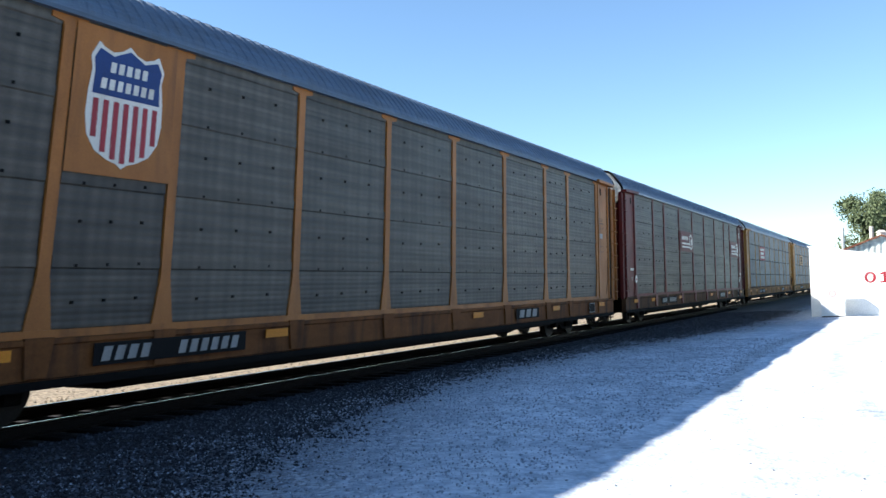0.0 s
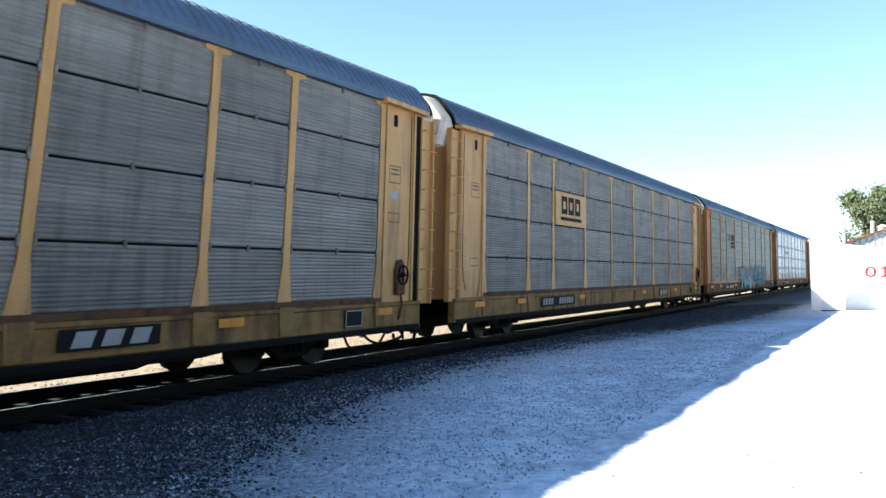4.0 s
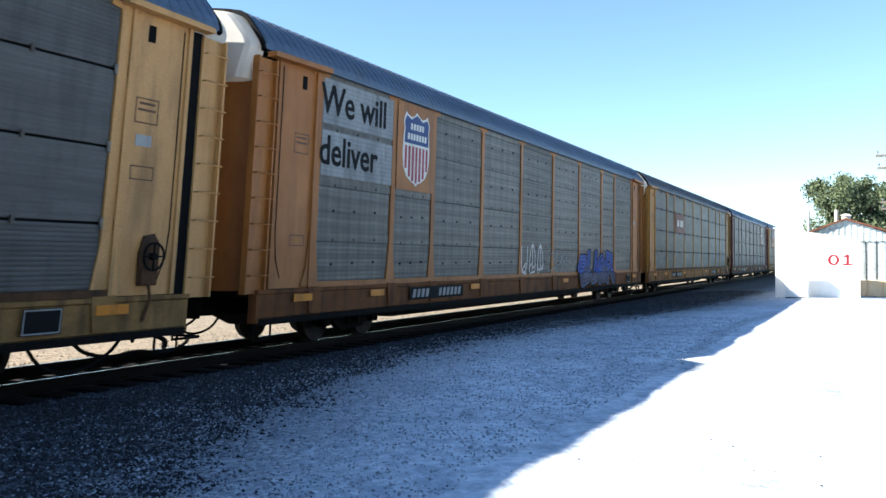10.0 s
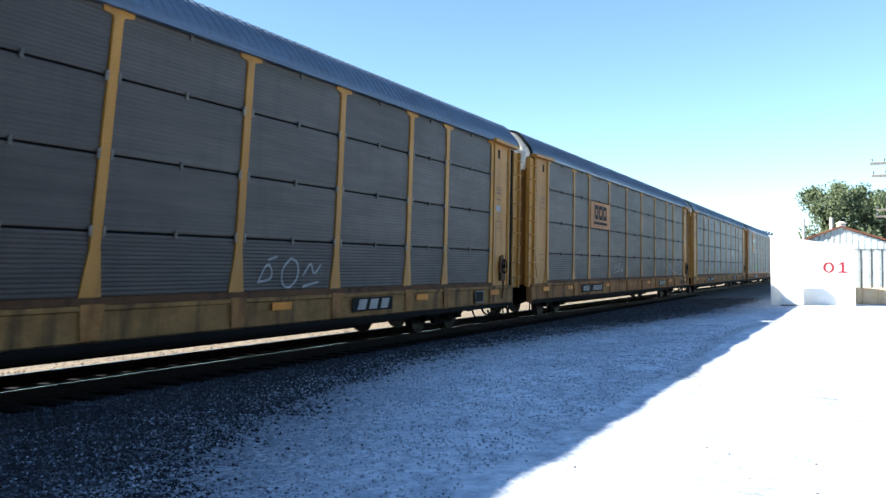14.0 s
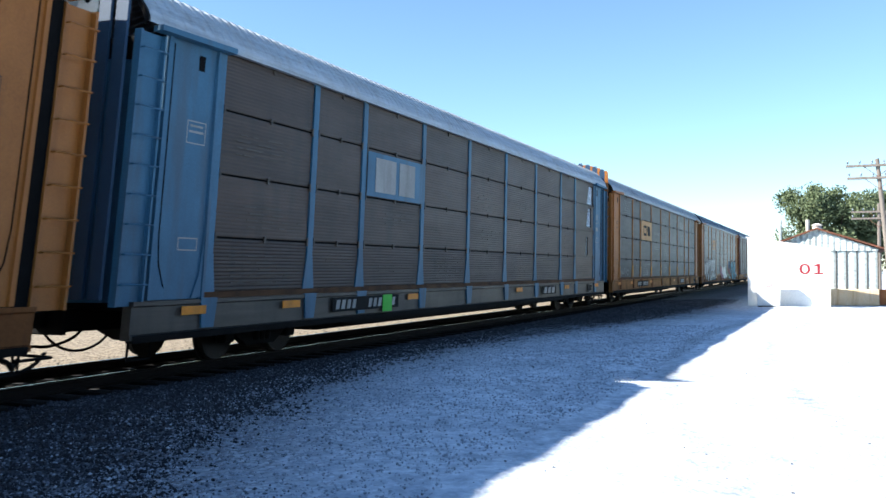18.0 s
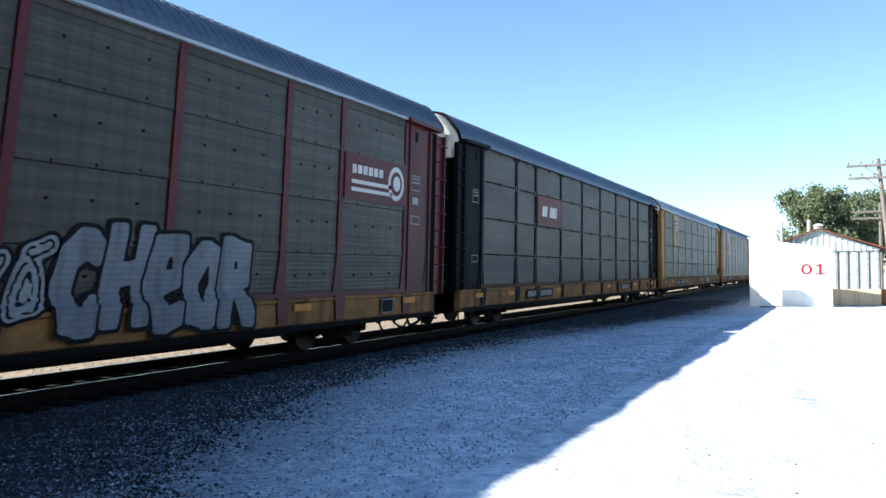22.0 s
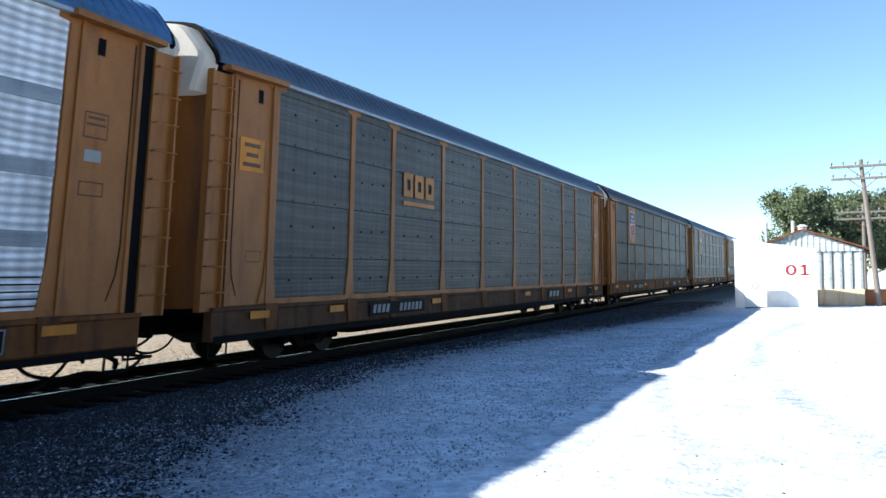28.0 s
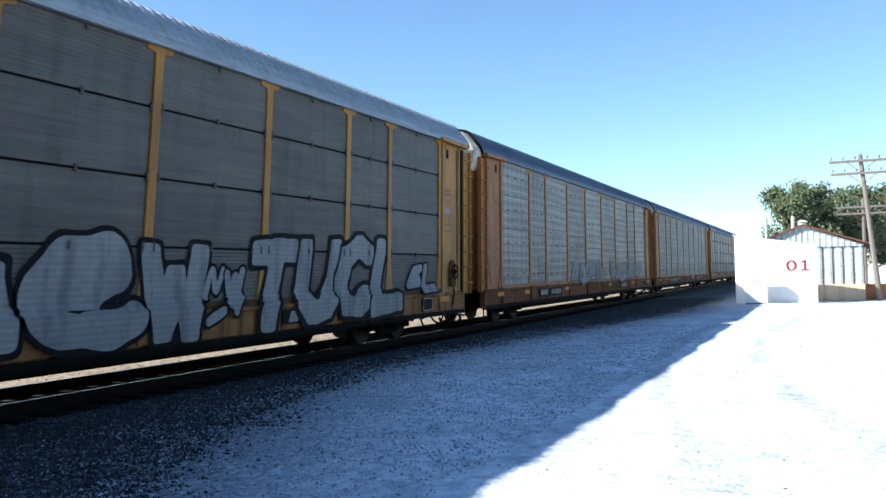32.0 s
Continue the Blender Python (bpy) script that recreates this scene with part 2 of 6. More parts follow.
M = {
    "yellow": paint("yellow_paint", "b68032", "9a6a28", "4e341c"),
    "orange": paint("orange_paint", "ac6c2e", "905823", "54361e"),
    "cream": paint("cream_paint", "ce9a5c", "b4844c", "58452a"),
    "red": paint("red_paint", "681710", "54130e", "2c1a18"),
    "maroon": paint("maroon_paint", "5a0f10", "4a0f10", "241a1c"),
    "blue": paint("blue_paint", "3e6e8a", "365f78", "46484a"),
    "shaded_blue": paint("shaded_blue_paint", "26435f", "20384f", "2a2e32"),
    "navy": paint("dark_paint", "101216", "0c0e11", "241f1b", 0.7, 0.12),
    "brown": paint("brown_paint", "684424", "54361e", "32261e"),
    "grime_yellow": grimy("grimy_yellow_paint", "b48046", "644426", "2c1e14", 0.8),
    "grime_orange": grimy("grimy_orange_paint", "8a5524", "56341a", "281c14", 0.8),
    "grime_cream": grimy("grimy_cream_paint", "a88048", "5c4426", "2a2018", 0.8),
    "grime_brown": grimy("grimy_brown_paint", "684526", "3e2b1a", "1e1814", 0.8),
    "white_wall": material("whitewashed_wall", rgb("f2f1ec"), rgb("e9e7e0"), 0.85, 0.0, 1.2, (1, 1, 1), 0.004, 25.0),
    "galv": sheet("galvanised_sheet", "4a4138", "3c342d", "39342f"),
    "galv_blue": sheet("bluish_galvanised_sheet", "88837a", "706b64", "49433a"),
    "galv_slate": sheet("slate_grey_sheet", "56544f", "484641", "312d29"),
    "galv_dark": sheet("dirty_galvanised_sheet", "4f4840", "403b34", "2f2b27"),
    "galv_grey": sheet("weathered_grey_sheet", "605b52", "504c45", "3d3833"),
    "galv_soot": sheet("soot_stained_sheet", "2f2720", "241e1a", "1b1715"),
    "galv_umber": sheet("brown_grey_sheet", "4c433a", "3e372f", "382f29"),
    "galv_olive": sheet("greenish_galvanised_sheet", "4a4138", "3c352e", "352e28"),
    "galv_brown": sheet("brown_stained_sheet", "48362a", "3a2c24", "2c251f"),
    "perf": sheet("perforated_sheet", "68635a", "58534a", "46423e", weave=True),
    "perf_slate": sheet("slate_perforated_sheet", "4e4b45", "43403a", "38342f", weave=True),
    "perf_dark": sheet("dark_perforated_sheet", "554f45", "474139", "35312c", weave=True),
    "perf_mid": sheet("mid_grey_perforated_sheet", "7c7569", "6a6358", "3c3732", weave=True),
    "perf_olive": sheet("olive_perforated_sheet", "463f32", "393328", "2e2a21", weave=True),
    "perf_pale": sheet("pale_perforated_sheet", "9c9890", "84817a", "59544f", weave=True),
    "deck_sheet": sheet("plain_deck_band", "6a665d", "5e5a52", "55504a"),
    "galv_slat": sheet("dull_slat_band", "949a9f", "83898d", "4e5153"),
    "galv_bright": sheet("bright_galvanised_sheet", "dce7f0", "c6d3de", "767e85", 0.0, 0.5),
    # very pale: daylight through its holes is put into the colour
    "perf_daylit": sheet("daylit_perforated_sheet", "f0efec", "e0e1e2", "9a9c9e", weave="close"),
    "roof_slate": sheet("slate_blue_roof_sheet", "546477", "49586a", "4c5056"),
    "roof_light": sheet("pale_roof_sheet", "a8b0b6", "98a0a6", "8a8680"),
    "roof_blue": sheet("blue_roof_sheet", "41678e", "3a5c80", "4c5c68"),
    "roof_rust": sheet("rusty_roof_sheet", "463f3c", "3a3f48", "4e3a30"),
    "white": paint("white_paint", "dedad0", "d2ccc0", "b0a692"),
    "amber": paint("amber_sign_paint", "b8782c", "a86a24", "7c5428"),
    "pinkred": paint("faded_red_sign_paint", "b86058", "a8544c", "946058"),
    "lime": paint("bright_green_sticker", "48c83c", "40b834", "3a9a34"),
    "foot_amber": paint("bright_amber_tape", "ffb010", "f4a60c", "d08c18"),
    "faded": paint("washed_out_red_paint", "e0b4b0", "d8a8a4", "d8c0bc"),
    "teal_pale": sprayed("pale_teal_spray_paint", "7ca6a4", "6c9496", "647a78"),
    "black": material("black_paint", rgb("0c0c0e"), rgb("141415"), 0.7, 0.0, 1.3, (1, 1, 0.6), 0.004, 40.0, gloss=0.15),
    "under": material("sooty_iron", rgb("100f0e"), rgb("171513"), 0.85, 0.0, 4.0, (1, 1, 1), 0.01, 50.0, gloss=0.12),
    # near black: the shade inside gaps and openings is put into this colour
    "inner": material("interior_shade", rgb("121212"), rgb("0e0e0e"), 0.9, 0.0, 2.0, gloss=0.12),
    "wheel": material("worn_steel", rgb("221e1a"), rgb("2e2822"), 0.6, 0.6, 4.0),
    "reflector": paint("orange_reflective_tape", "dc8a18", "c87a14", "7c521c"),
    "signred": paint("red_sign_paint", "a03038", "902a32", "742c2e"),
    "signblue": paint("blue_sign_paint", "1e3a70", "1a3262", "2a3040"),
    "signgreen": paint("green_sign_paint", "2a7458", "24664e", "3a5444"),
    "pink": sprayed("pink_spray_paint", "aa747e", "986670", "705458"),
    "teal": sprayed("teal_spray_paint", "528890", "42727c", "425658"),
    "spray_blue": sprayed("blue_spray_paint", "1e4fae", "1a4090", "1e345c"),
    "spray_green": sprayed("green_spray_paint", "1e6a48", "1c5c44", "1c4438"),
    "spray_teal": sprayed("sea_green_spray_paint", "1f8078", "1a6a66", "1c4844"),
    "spray_navy": sprayed("dull_blue_spray_paint", "3a5c74", "2e4a60", "283844"),
    "spray_lemon": sprayed("pale_lemon_spray_paint", "a8ac86", "8e926e", "5a5c48"),
    "spray_ash": sprayed("ash_grey_spray_paint", "7e8082", "686a6e", "4c4c4e"),
    "spray_purple": sprayed("purple_spray_paint", "3e3266", "34263e", "2a2230"),
    "spray_silver": sprayed("silver_spray_paint", "92948f", "7c7e80", "6a6a6a"),
    "silver": paint("dull_silver_paint", "9c9c98", "868684", "6a6660"),
    "spray_grey": sprayed("grey_violet_spray_paint", "686b80", "56596c", "464854"),
    "spray_red": sprayed("red_orange_spray_paint", "8e4234", "7a362c", "543630"),
    "rail": material("rail_steel", rgb("1c1713"), rgb("261e18"), 0.75, 0.2, 6.0, gloss=0.12),
    "rail_head": material("polished_rail_head", rgb("b8b4ae"), rgb("a8a49c"), 0.22, 1.0, 6.0, (0.1, 1, 1)),
    "tie": material("creosoted_wood", rgb("141210"), rgb("1c1917"), 0.9, 0.0, 3.0, (0.3, 3, 3), 0.02, 30.0, gloss=0.12),
    "wood": material("weathered_pole_wood", rgb("847a70"), rgb("6e655c"), 0.85, 0.0, 3.0, (3, 3, 0.2), 0.01, 40.0),
    "rust": material("rusted_iron", rgb("7a4a34"), rgb("5c3828"), 0.85, 0.0, 3.0),
    "corr": sheet("pale_corrugated_iron", "d0d8d4", "bcc6c2", "a8a498", 0.1, 0.6),
    "base": material("rust_stained_concrete", rgb("f0dcbc"), rgb("ecc898"), 0.9, 0.0, 1.5, (1, 1, 1), 0.02, 20.0, rgb("c89c6c")),
    "brick_wall": material("orange_brick_wall", rgb("d08a58"), rgb("b8744a"), 0.9, 0.0, 2.5, (1, 1, 1), 0.02, 20.0, rgb("9a6848")),
    "bark": material("bark", rgb("4c4034"), rgb("3a3028"), 0.95, 0.0, 6.0, (2, 2, 0.5), 0.03, 20.0),
    "leaf": material("dark_green_leaves", rgb("68744f"), rgb("545f42"), 0.8, 0.0, 0.8),
    "leaf_dry": material("olive_brown_leaves", rgb("8c876c"), rgb("78715a"), 0.7, 0.0, 0.8),
    "glass": material("lamp_glass", rgb("6a7480"), rgb("5a6470"), 0.3, 0.0, 2.0),
}


def hood_material():
    """White resin hoods, thin enough to let some sunlight through."""
    m = paint("white_end_paint", "e6e3da", "dad5ca", "c4b8a4")
    N, L = m.node_tree.nodes, m.node_tree.links
    b, out = N["Principled BSDF"], N["Material Output"]
    thin, mix = N.new("ShaderNodeBsdfTranslucent"), N.new("ShaderNodeMixShader")
    thin.inputs["Color"].default_value = rgb("f4efe4")
    mix.inputs[0].default_value = 0.5
    L.new(b.outputs[0], mix.inputs[1]); L.new(thin.outputs[0], mix.inputs[2]); L.new(mix.outputs[0], out.inputs[0])
    return m


M["cap_white"] = hood_material()

# ---- mesh tools ----
MESHES = {}


class Geo:
    """Collects plain solids into one mesh."""

    def __init__(self):
        self.v, self.f = [], []

    def add(self, verts, faces):
        n = len(self.v)
        self.v += [tuple(p) for p in verts]
        self.f += [tuple(i + n for i in q) for q in faces]
        return self

    def box(self, x0, x1, y0, y1, z0, z1, c=0.0):
        """A box; c: its chamfer."""
        if not c:
            self.add([(x, y, z) for x in (x0, x1) for y in (y0, y1) for z in (z0, z1)],
                     [(0, 1, 3, 2), (4, 6, 7, 5), (0, 4, 5, 1), (2, 3, 7, 6), (0, 2, 6, 4), (1, 5, 7, 3)])
            return self
        bm = bmesh.new()
        bmesh.ops.create_cube(bm, size=1, matrix=Matrix.LocRotScale(((x0 + x1) / 2, (y0 + y1) / 2, (z0 + z1) / 2), None, (x1 - x0, y1 - y0, z1 - z0)))
        bmesh.ops.bevel(bm, geom=bm.edges[:], offset=c, segments=1, affect="EDGES")
        return self.take(bm)

    def take(self, bm):
        bm.verts.index_update()
        self.add([v.co[:] for v in bm.verts], [[v.index for v in f.verts] for f in bm.faces])
        bm.free()
        return self

    def prism(self, outline, a, b, axis="y"):
        """An outline of (u, w) points pulled from a to b along an axis."""
        n = len(outline)
        put = {"y": lambda u, w, d: (u, d, w), "x": lambda u, w, d: (d, u, w), "z": lambda u, w, d: (u, w, d)}[axis]
        vs = [put(u, w, a) for u, w in outline] + [put(u, w, b) for u, w in outline]
        fs = [tuple(range(n)), tuple(range(2 * n - 1, n - 1, -1))] + [(i, i + n, (i + 1) % n + n, (i + 1) % n) for i in range(n)]
        return self.add(vs, fs)

    def rod(self, p, q, r, r2=None, n=8):
        p, q = Vector(p), Vector(q)
        d = (q - p)
        m = Matrix.Translation((p + q) / 2) @ d.to_track_quat("Z", "Y").to_matrix().to_4x4()
        bm = bmesh.new()
        bmesh.ops.create_cone(bm, cap_ends=True, segments=n, radius1=r, radius2=r if r2 is None else r2, depth=d.length, matrix=m)
        return self.take(bm)

    def tube(self, points, r, n=6):
        """One bent pipe through the points, closed at both ends."""
        ps = [Vector(p) for p in points]
        vs, fs = [], []
        for i, p in enumerate(ps):
            d = (ps[min(i + 1, len(ps) - 1)] - ps[max(i - 1, 0)]).normalized()
            side = d.cross(Vector((0.31, 0.23, 0.92))).normalized()
            up = side.cross(d)
            vs += [p + r * (math.cos(k * 2 * math.pi / n) * side + math.sin(k * 2 * math.pi / n) * up) for k in range(n)]
        for i in range(len(ps) - 1):
            for k in range(n):
                a, b = i * n + k, i * n + (k + 1) % n
                fs.append((a, b, b + n, a + n))
        fs += [tuple(range(n)), tuple(range(len(vs) - n, len(vs)))]
        return self.add(vs, fs)

    def mesh(self, name, mat, smooth=False):
        me = bpy.data.meshes.new(name)
        me.from_pydata(self.v, [], self.f)
        bm = bmesh.new()
        bm.from_mesh(me)
        bmesh.ops.recalc_face_normals(bm, faces=bm.faces[:])
        bm.to_mesh(me)
        bm.free()
        me.materials.append(M[mat])
        if smooth:
            me.polygons.foreach_set("use_smooth", [True] * len(me.polygons))
        return me


def part(name, key, build, mat, parent=None, at=(0, 0, 0), turn=0.0, label="", smooth=False, kind=""):
    """Links one mesh as one object; alike shapes of one material share their mesh."""
    k = (key, mat)
    if k not in MESHES:
        MESHES[k] = build().mesh(name, mat, smooth)
    ob = new(name, MESHES[k])
    ob.location = at
    if turn:
        ob.rotation_euler = (0, 0, turn)
    ob.parent = parent
    if label or kind:
        tagged(ob, label, kind=kind)
    return ob



def lettering(body, size, mat, fat=0.0, thick=0.004, lean=0.0, name="lettering"):
    """Letters as a mesh in the x-z plane that faces -y."""
    k = ("text", body, size, mat, fat, lean)
    if k not in MESHES:
        cu = bpy.data.curves.new("t", "FONT")
        cu.body, cu.size, cu.extrude, cu.offset, cu.shear = body, size, thick, fat, lean
        cu.resolution_u = 3
        ob = bpy.data.objects.new("t", cu)
        scene.collection.objects.link(ob)
        me = bpy.data.meshes.new_from_object(ob.evaluated_get(bpy.context.evaluated_depsgraph_get()))
        bpy.data.objects.remove(ob)
        bpy.data.curves.remove(cu)
        me.transform(Matrix.Rotation(radians(90), 4, "X"))
        me.materials.clear()
        me.materials.append(M[mat])
        me.name = name
        MESHES[k] = me
    return MESHES[k]


# ---- shapes of a rail car; the side faces -y and its face lies at y = 0 ----
def ribbed_panel(w, z0, z1, pitch, depth):
    def build():
        n = max(4, round((z1 - z0) / pitch))
        pts = []
        for i in range(n):
            a, s = z0 + (z1 - z0) * i / n, (z1 - z0) / n
            pts += [(0.06, a), (0.06 - depth, a + 0.35 * s), (0.06 - depth, a + 0.65 * s)]
        pts += [(0.06, z1), (0.085, z1), (0.085, z0)]
        return Geo().prism(pts, -w / 2, w / 2, "x")
    return build


def tall_panel(w):
    """One tall perforated sheet with a stiffening band at each deck."""
    def build():
        pts = []
        z = 1.17
        for band in (2.03, 3.06, 4.1, 5.02):
            n = 9
            for i in range(n):
                a, s = z + (band - 0.14 - z) * i / n, (band - 0.14 - z) / n
                pts += [(0.062, a), (0.058, a + 0.4 * s), (0.058, a + 0.6 * s)]
            pts += [(0.062, band - 0.14), (0.045, band - 0.12), (0.045, band + 0.02)]
            z = band + 0.02
        pts += [(0.085, 5.04), (0.085, 1.17)]
        return Geo().prism(pts, -w / 2, w / 2, "x")
    return build


def slat_panel(w):
    """A bright perforated sheet: fine ribs between plain bands at the decks, and open slots along its foot."""
    def build():
        g = Geo()
        foot, top = 1.17, 1.62
        n = 5
        for k in range(n + 1):
            z = foot + (top - foot) * k / n
            g.box(-w / 2 + 0.03, w / 2 - 0.03, 0.05, 0.075, z - 0.034, z + 0.034)
        for u in (-w / 2, w / 2 - 0.03, -w / 6, w / 6):
            g.box(u, u + 0.03, 0.052, 0.074, foot - 0.03, top + 0.03)
        pts = []
        z = top + 0.036
        for band in (2.1, 3.0, 3.95, 5.0):
            n = round((band - 0.15 - z) / 0.115)
            for i in range(n):
                a, q = z + (band - 0.15 - z) * i / n, (band - 0.15 - z) / n
                pts += [(0.062, a), (0.055, a + 0.4 * q), (0.055, a + 0.6 * q)]
            pts += [(0.062, band - 0.15), (0.05, band - 0.14), (0.05, band + 0.04)]
            z = band + 0.05
        pts += [(0.08, 5.04), (0.08, top + 0.036)]
        return g.prism(pts, -w / 2, w / 2, "x")
    return build


def vents(w):
    def build():
        g = Geo()
        for k, zz in enumerate((1.5, 1.95, 2.5, 2.98, 3.55, 4.02, 4.6)):
            for u in (-0.3, -0.02, 0.28):
                g.box(u * w - 0.022, u * w + 0.022, 0.04, 0.06, zz - 0.02 + 0.06 * u, zz + 0.02 + 0.06 * u)
        return g
    return build


def bolts(w):
    """Pairs of bolts through the bands at the decks."""
    def build():
        g = Geo()
        for z in (2.03, 3.06, 4.1):
            for u in (-0.27, 0.0, 0.27):
                for dz, k in ((-0.1, 0.032), (0.06, 0.024)):
                    g.prism([(u * w - k, z + dz), (u * w - 0.5 * k, z + dz - 0.02), (u * w + 0.5 * k, z + dz - 0.02), (u * w + k, z + dz), (u * w + 0.6 * k, z + dz + 0.018), (u * w - 0.6 * k, z + dz + 0.018)], 0.028, 0.045)
        return g
    return build


def post(cap):
    def build():
        o = [(-0.2, 0.98), (0.2, 0.98), (0.19, 1.12), (0.1, 1.72), (0.085, 1.8), (0.085, 4.86)]
        if cap:
            o += [(0.1, 4.93), (0.28, 4.96), (0.28, 5.07), (-0.28, 5.07), (-0.28, 4.96), (-0.1, 4.93)]
        else:
            o += [(0.085, 5.07), (-0.085, 5.07)]
        o += [(-0.085, 4.86), (-0.085, 1.8), (-0.1, 1.72), (-0.19, 1.12)]
        g = Geo().prism(o, 0.03, 0.075)
        return g.prism([(-0.103, 1.725), (0.103, 1.725), (0.101, 1.75), (-0.101, 1.75)], 0.024, 0.032)
    return build


def washer_pair():
    """The pale lugs beside a post at a joint of the panels."""
    g = Geo()
    for s in (-1, 1):
        g.prism([(s * 0.09, -0.08), (s * 0.135, -0.065), (s * 0.14, 0.055), (s * 0.09, 0.08)], 0.02, 0.045)
    return g


SHOULDER = [(1.0, 0.0), (0.99, 0.1), (0.96, 0.22), (0.84, 0.5), (0.73, 0.74), (0.66, 0.82), (0.5, 0.89), (0.25, 0.965), (0.0, 1.0)]


def arch(w, z0, z1):
    """A roof's outline from one eave to the other: steep flanks, a rounded shoulder and a low crown."""
    half = [(w * u, z0 + (z1 - z0) * q) for u, q in SHOULDER]
    return [(-u, q) for u, q in half] + half[-2::-1]


def roof_mesh():
    """Arched sheets with square ribs running over the car."""
    prof = arch(1.54, 5.06, 5.88)
    ribs = 116
    pitch = 2 * HALF / ribs
    stops = [(-HALF + (k + u) * pitch, up) for k in range(ribs) for u, up in ((0.0, 0.0), (0.42, 0.0), (0.5, 0.024), (0.92, 0.024))] + [(HALF, 0.0)]
    vs, fs = [], []
    for x, up in stops:
        for y, z in prof:
            rise = up * min(1.0, (z - 5.06) / 0.3)
            vs.append((x, y * (1 + rise / 3), z + rise))
    m = len(prof)
    for i in range(len(stops) - 1):
        for j in range(m - 1):
            a = i * m + j
            fs.append((a, a + 1, a + m + 1, a + m))
    return Geo().add(vs, fs)


def end_hoop():
    """The black edge strip round a roof's end."""
    prof = arch(1.555, 5.06, 5.91)
    inner = [(u * 0.965, w - 0.05) for u, w in reversed(prof)]
    g = Geo()
    o = prof + inner
    n = len(prof)
    vs = [(0.0, u, w) for u, w in o] + [(0.06, u, w) for u, w in o]
    k = len(o)
    fs = []
    for j in range(n - 1):
        a, b, c, d = j, j + 1, k - 2 - j, k - 1 - j
        fs += [(a, b, c, d), (a + k, d + k, c + k, b + k), (a, a + k, b + k, b), (d, c, c + k, d + k)]
    return g.add(vs, fs)


def eave():
    return Geo().box(-HALF + 0.3, HALF - 0.3, -0.05, 0.04, 5.03, 5.085)


def end_cap():
    """The pale domed hood above a car's end doors."""
    vs, fs = [], []
    rings = ((-0.08, 1.0), (0.16, 1.0), (0.27, 0.985), (0.34, 0.94))
    for d, k in rings:
        o = [(-1.3 * k, 4.55)] + [(u * k, 5.1 + (w - 5.1) * k) for u, w in rounded(arch(1.47, 5.06, 5.83))] + [(1.3 * k, 4.55)]
        vs += [(d, u, w) for u, w in o]
    m = len(o)
    for r in range(len(rings) - 1):
        fs += [(r * m + i, r * m + (i + 1) % m, (r + 1) * m + (i + 1) % m, (r + 1) * m + i) for i in range(m)]
    fs.append(tuple(range(3 * m, 4 * m)))
    return Geo().add(vs, fs)


def end_door():
    """One leaf, from the middle outwards, rounded back towards the car's side."""
    outer = [(0.2 - 0.42 * (k / 12) ** 2.4, 0.01 + 1.31 * k / 12) for k in range(13)]
    return Geo().prism(outer + [(u - 0.06, w) for u, w in reversed(outer)], 1.05, 4.56, "z")


def lock_slot():
    return Geo().box(0.1, 0.2, -0.55, -0.1, -0.06, 0.06)


def end_panel():
    """The solid side panel beside the end door, framed by its folded edges."""
    return Geo().prism([(0.09, 0.075), (0.09, 0.0), (0.15, 0.0), (0.16, 0.045), (1.22, 0.045), (1.23, 0.01), (1.3, 0.01), (1.3, 0.075)], 1.07, 5.0, "z")


def panel_foot():
    return Geo().prism([(0.16, 1.09), (0.36, 1.09), (0.22, 1.45), (0.16, 2.1)], 0.02, 0.045)


def ladder_panel():
    return Geo().prism([(0.0, 0.09), (0.0, -0.02), (0.035, -0.02), (0.04, 0.05), (0.5, 0.05), (0.505, -0.03), (0.545, -0.03), (0.55, 0.09)], 1.0, 4.93, "z")


def rung():
    return Geo().tube([(0.03, -0.02, 0), (0.03, -0.09, 0), (0.52, -0.09, 0), (0.52, -0.02, 0)], 0.014, 4)


def top_bar():
    return Geo().prism([(-0.14, 5.0), (1.62, 4.97), (1.62, 5.05), (-0.14, 5.09)], -0.13, 0.05)


def sill():
    return Geo().prism([(0.0, 0.6), (0.0, 0.98), (-0.03, 1.0), (-0.03, 1.06), (0.16, 1.06), (0.16, 0.52), (-0.02, 0.52), (-0.02, 0.58)], -HALF + 0.25, HALF - 0.25, "x")


def sill_foot():
    return Geo().prism([(-0.14, 0.62), (0.14, 0.62), (0.2, 1.08), (-0.2, 1.08)], -0.04, -0.002)


def underframe():
    g = Geo()
    g.box(-13.6, 13.6, -1.32, 1.32, 0.93, 1.06)
    g.prism([(-13.8, 0.95), (-13.8, 0.62), (-8.6, 0.55), (-7.2, 0.24), (7.2, 0.24), (8.6, 0.55), (13.8, 0.62), (13.8, 0.95)], -0.4, 0.4)
    for x in range(-12, 13, 3):
        g.prism([(-1.3, 0.95), (-1.3, 0.7), (-0.4, 0.36), (0.4, 0.36), (1.3, 0.7), (1.3, 0.95)], x - 0.06, x + 0.06, "x")
    for x, w in ((-5.2, 0.8), (1.4, 0.5), (3.0, 1.1)):
        g.rod((x, -0.75, 0.62), (x + w, -0.75, 0.62), 0.2, 0.2, 10)
    return g


def skirt():
    """The dark lower edge of the frame behind the sill."""
    return Geo().prism([(-13.3, 0.52), (-8.2, 0.5), (-7.4, 0.42), (7.4, 0.42), (8.2, 0.5), (13.3, 0.52), (13.3, 0.6), (-13.3, 0.6)], 0.03, 0.12)


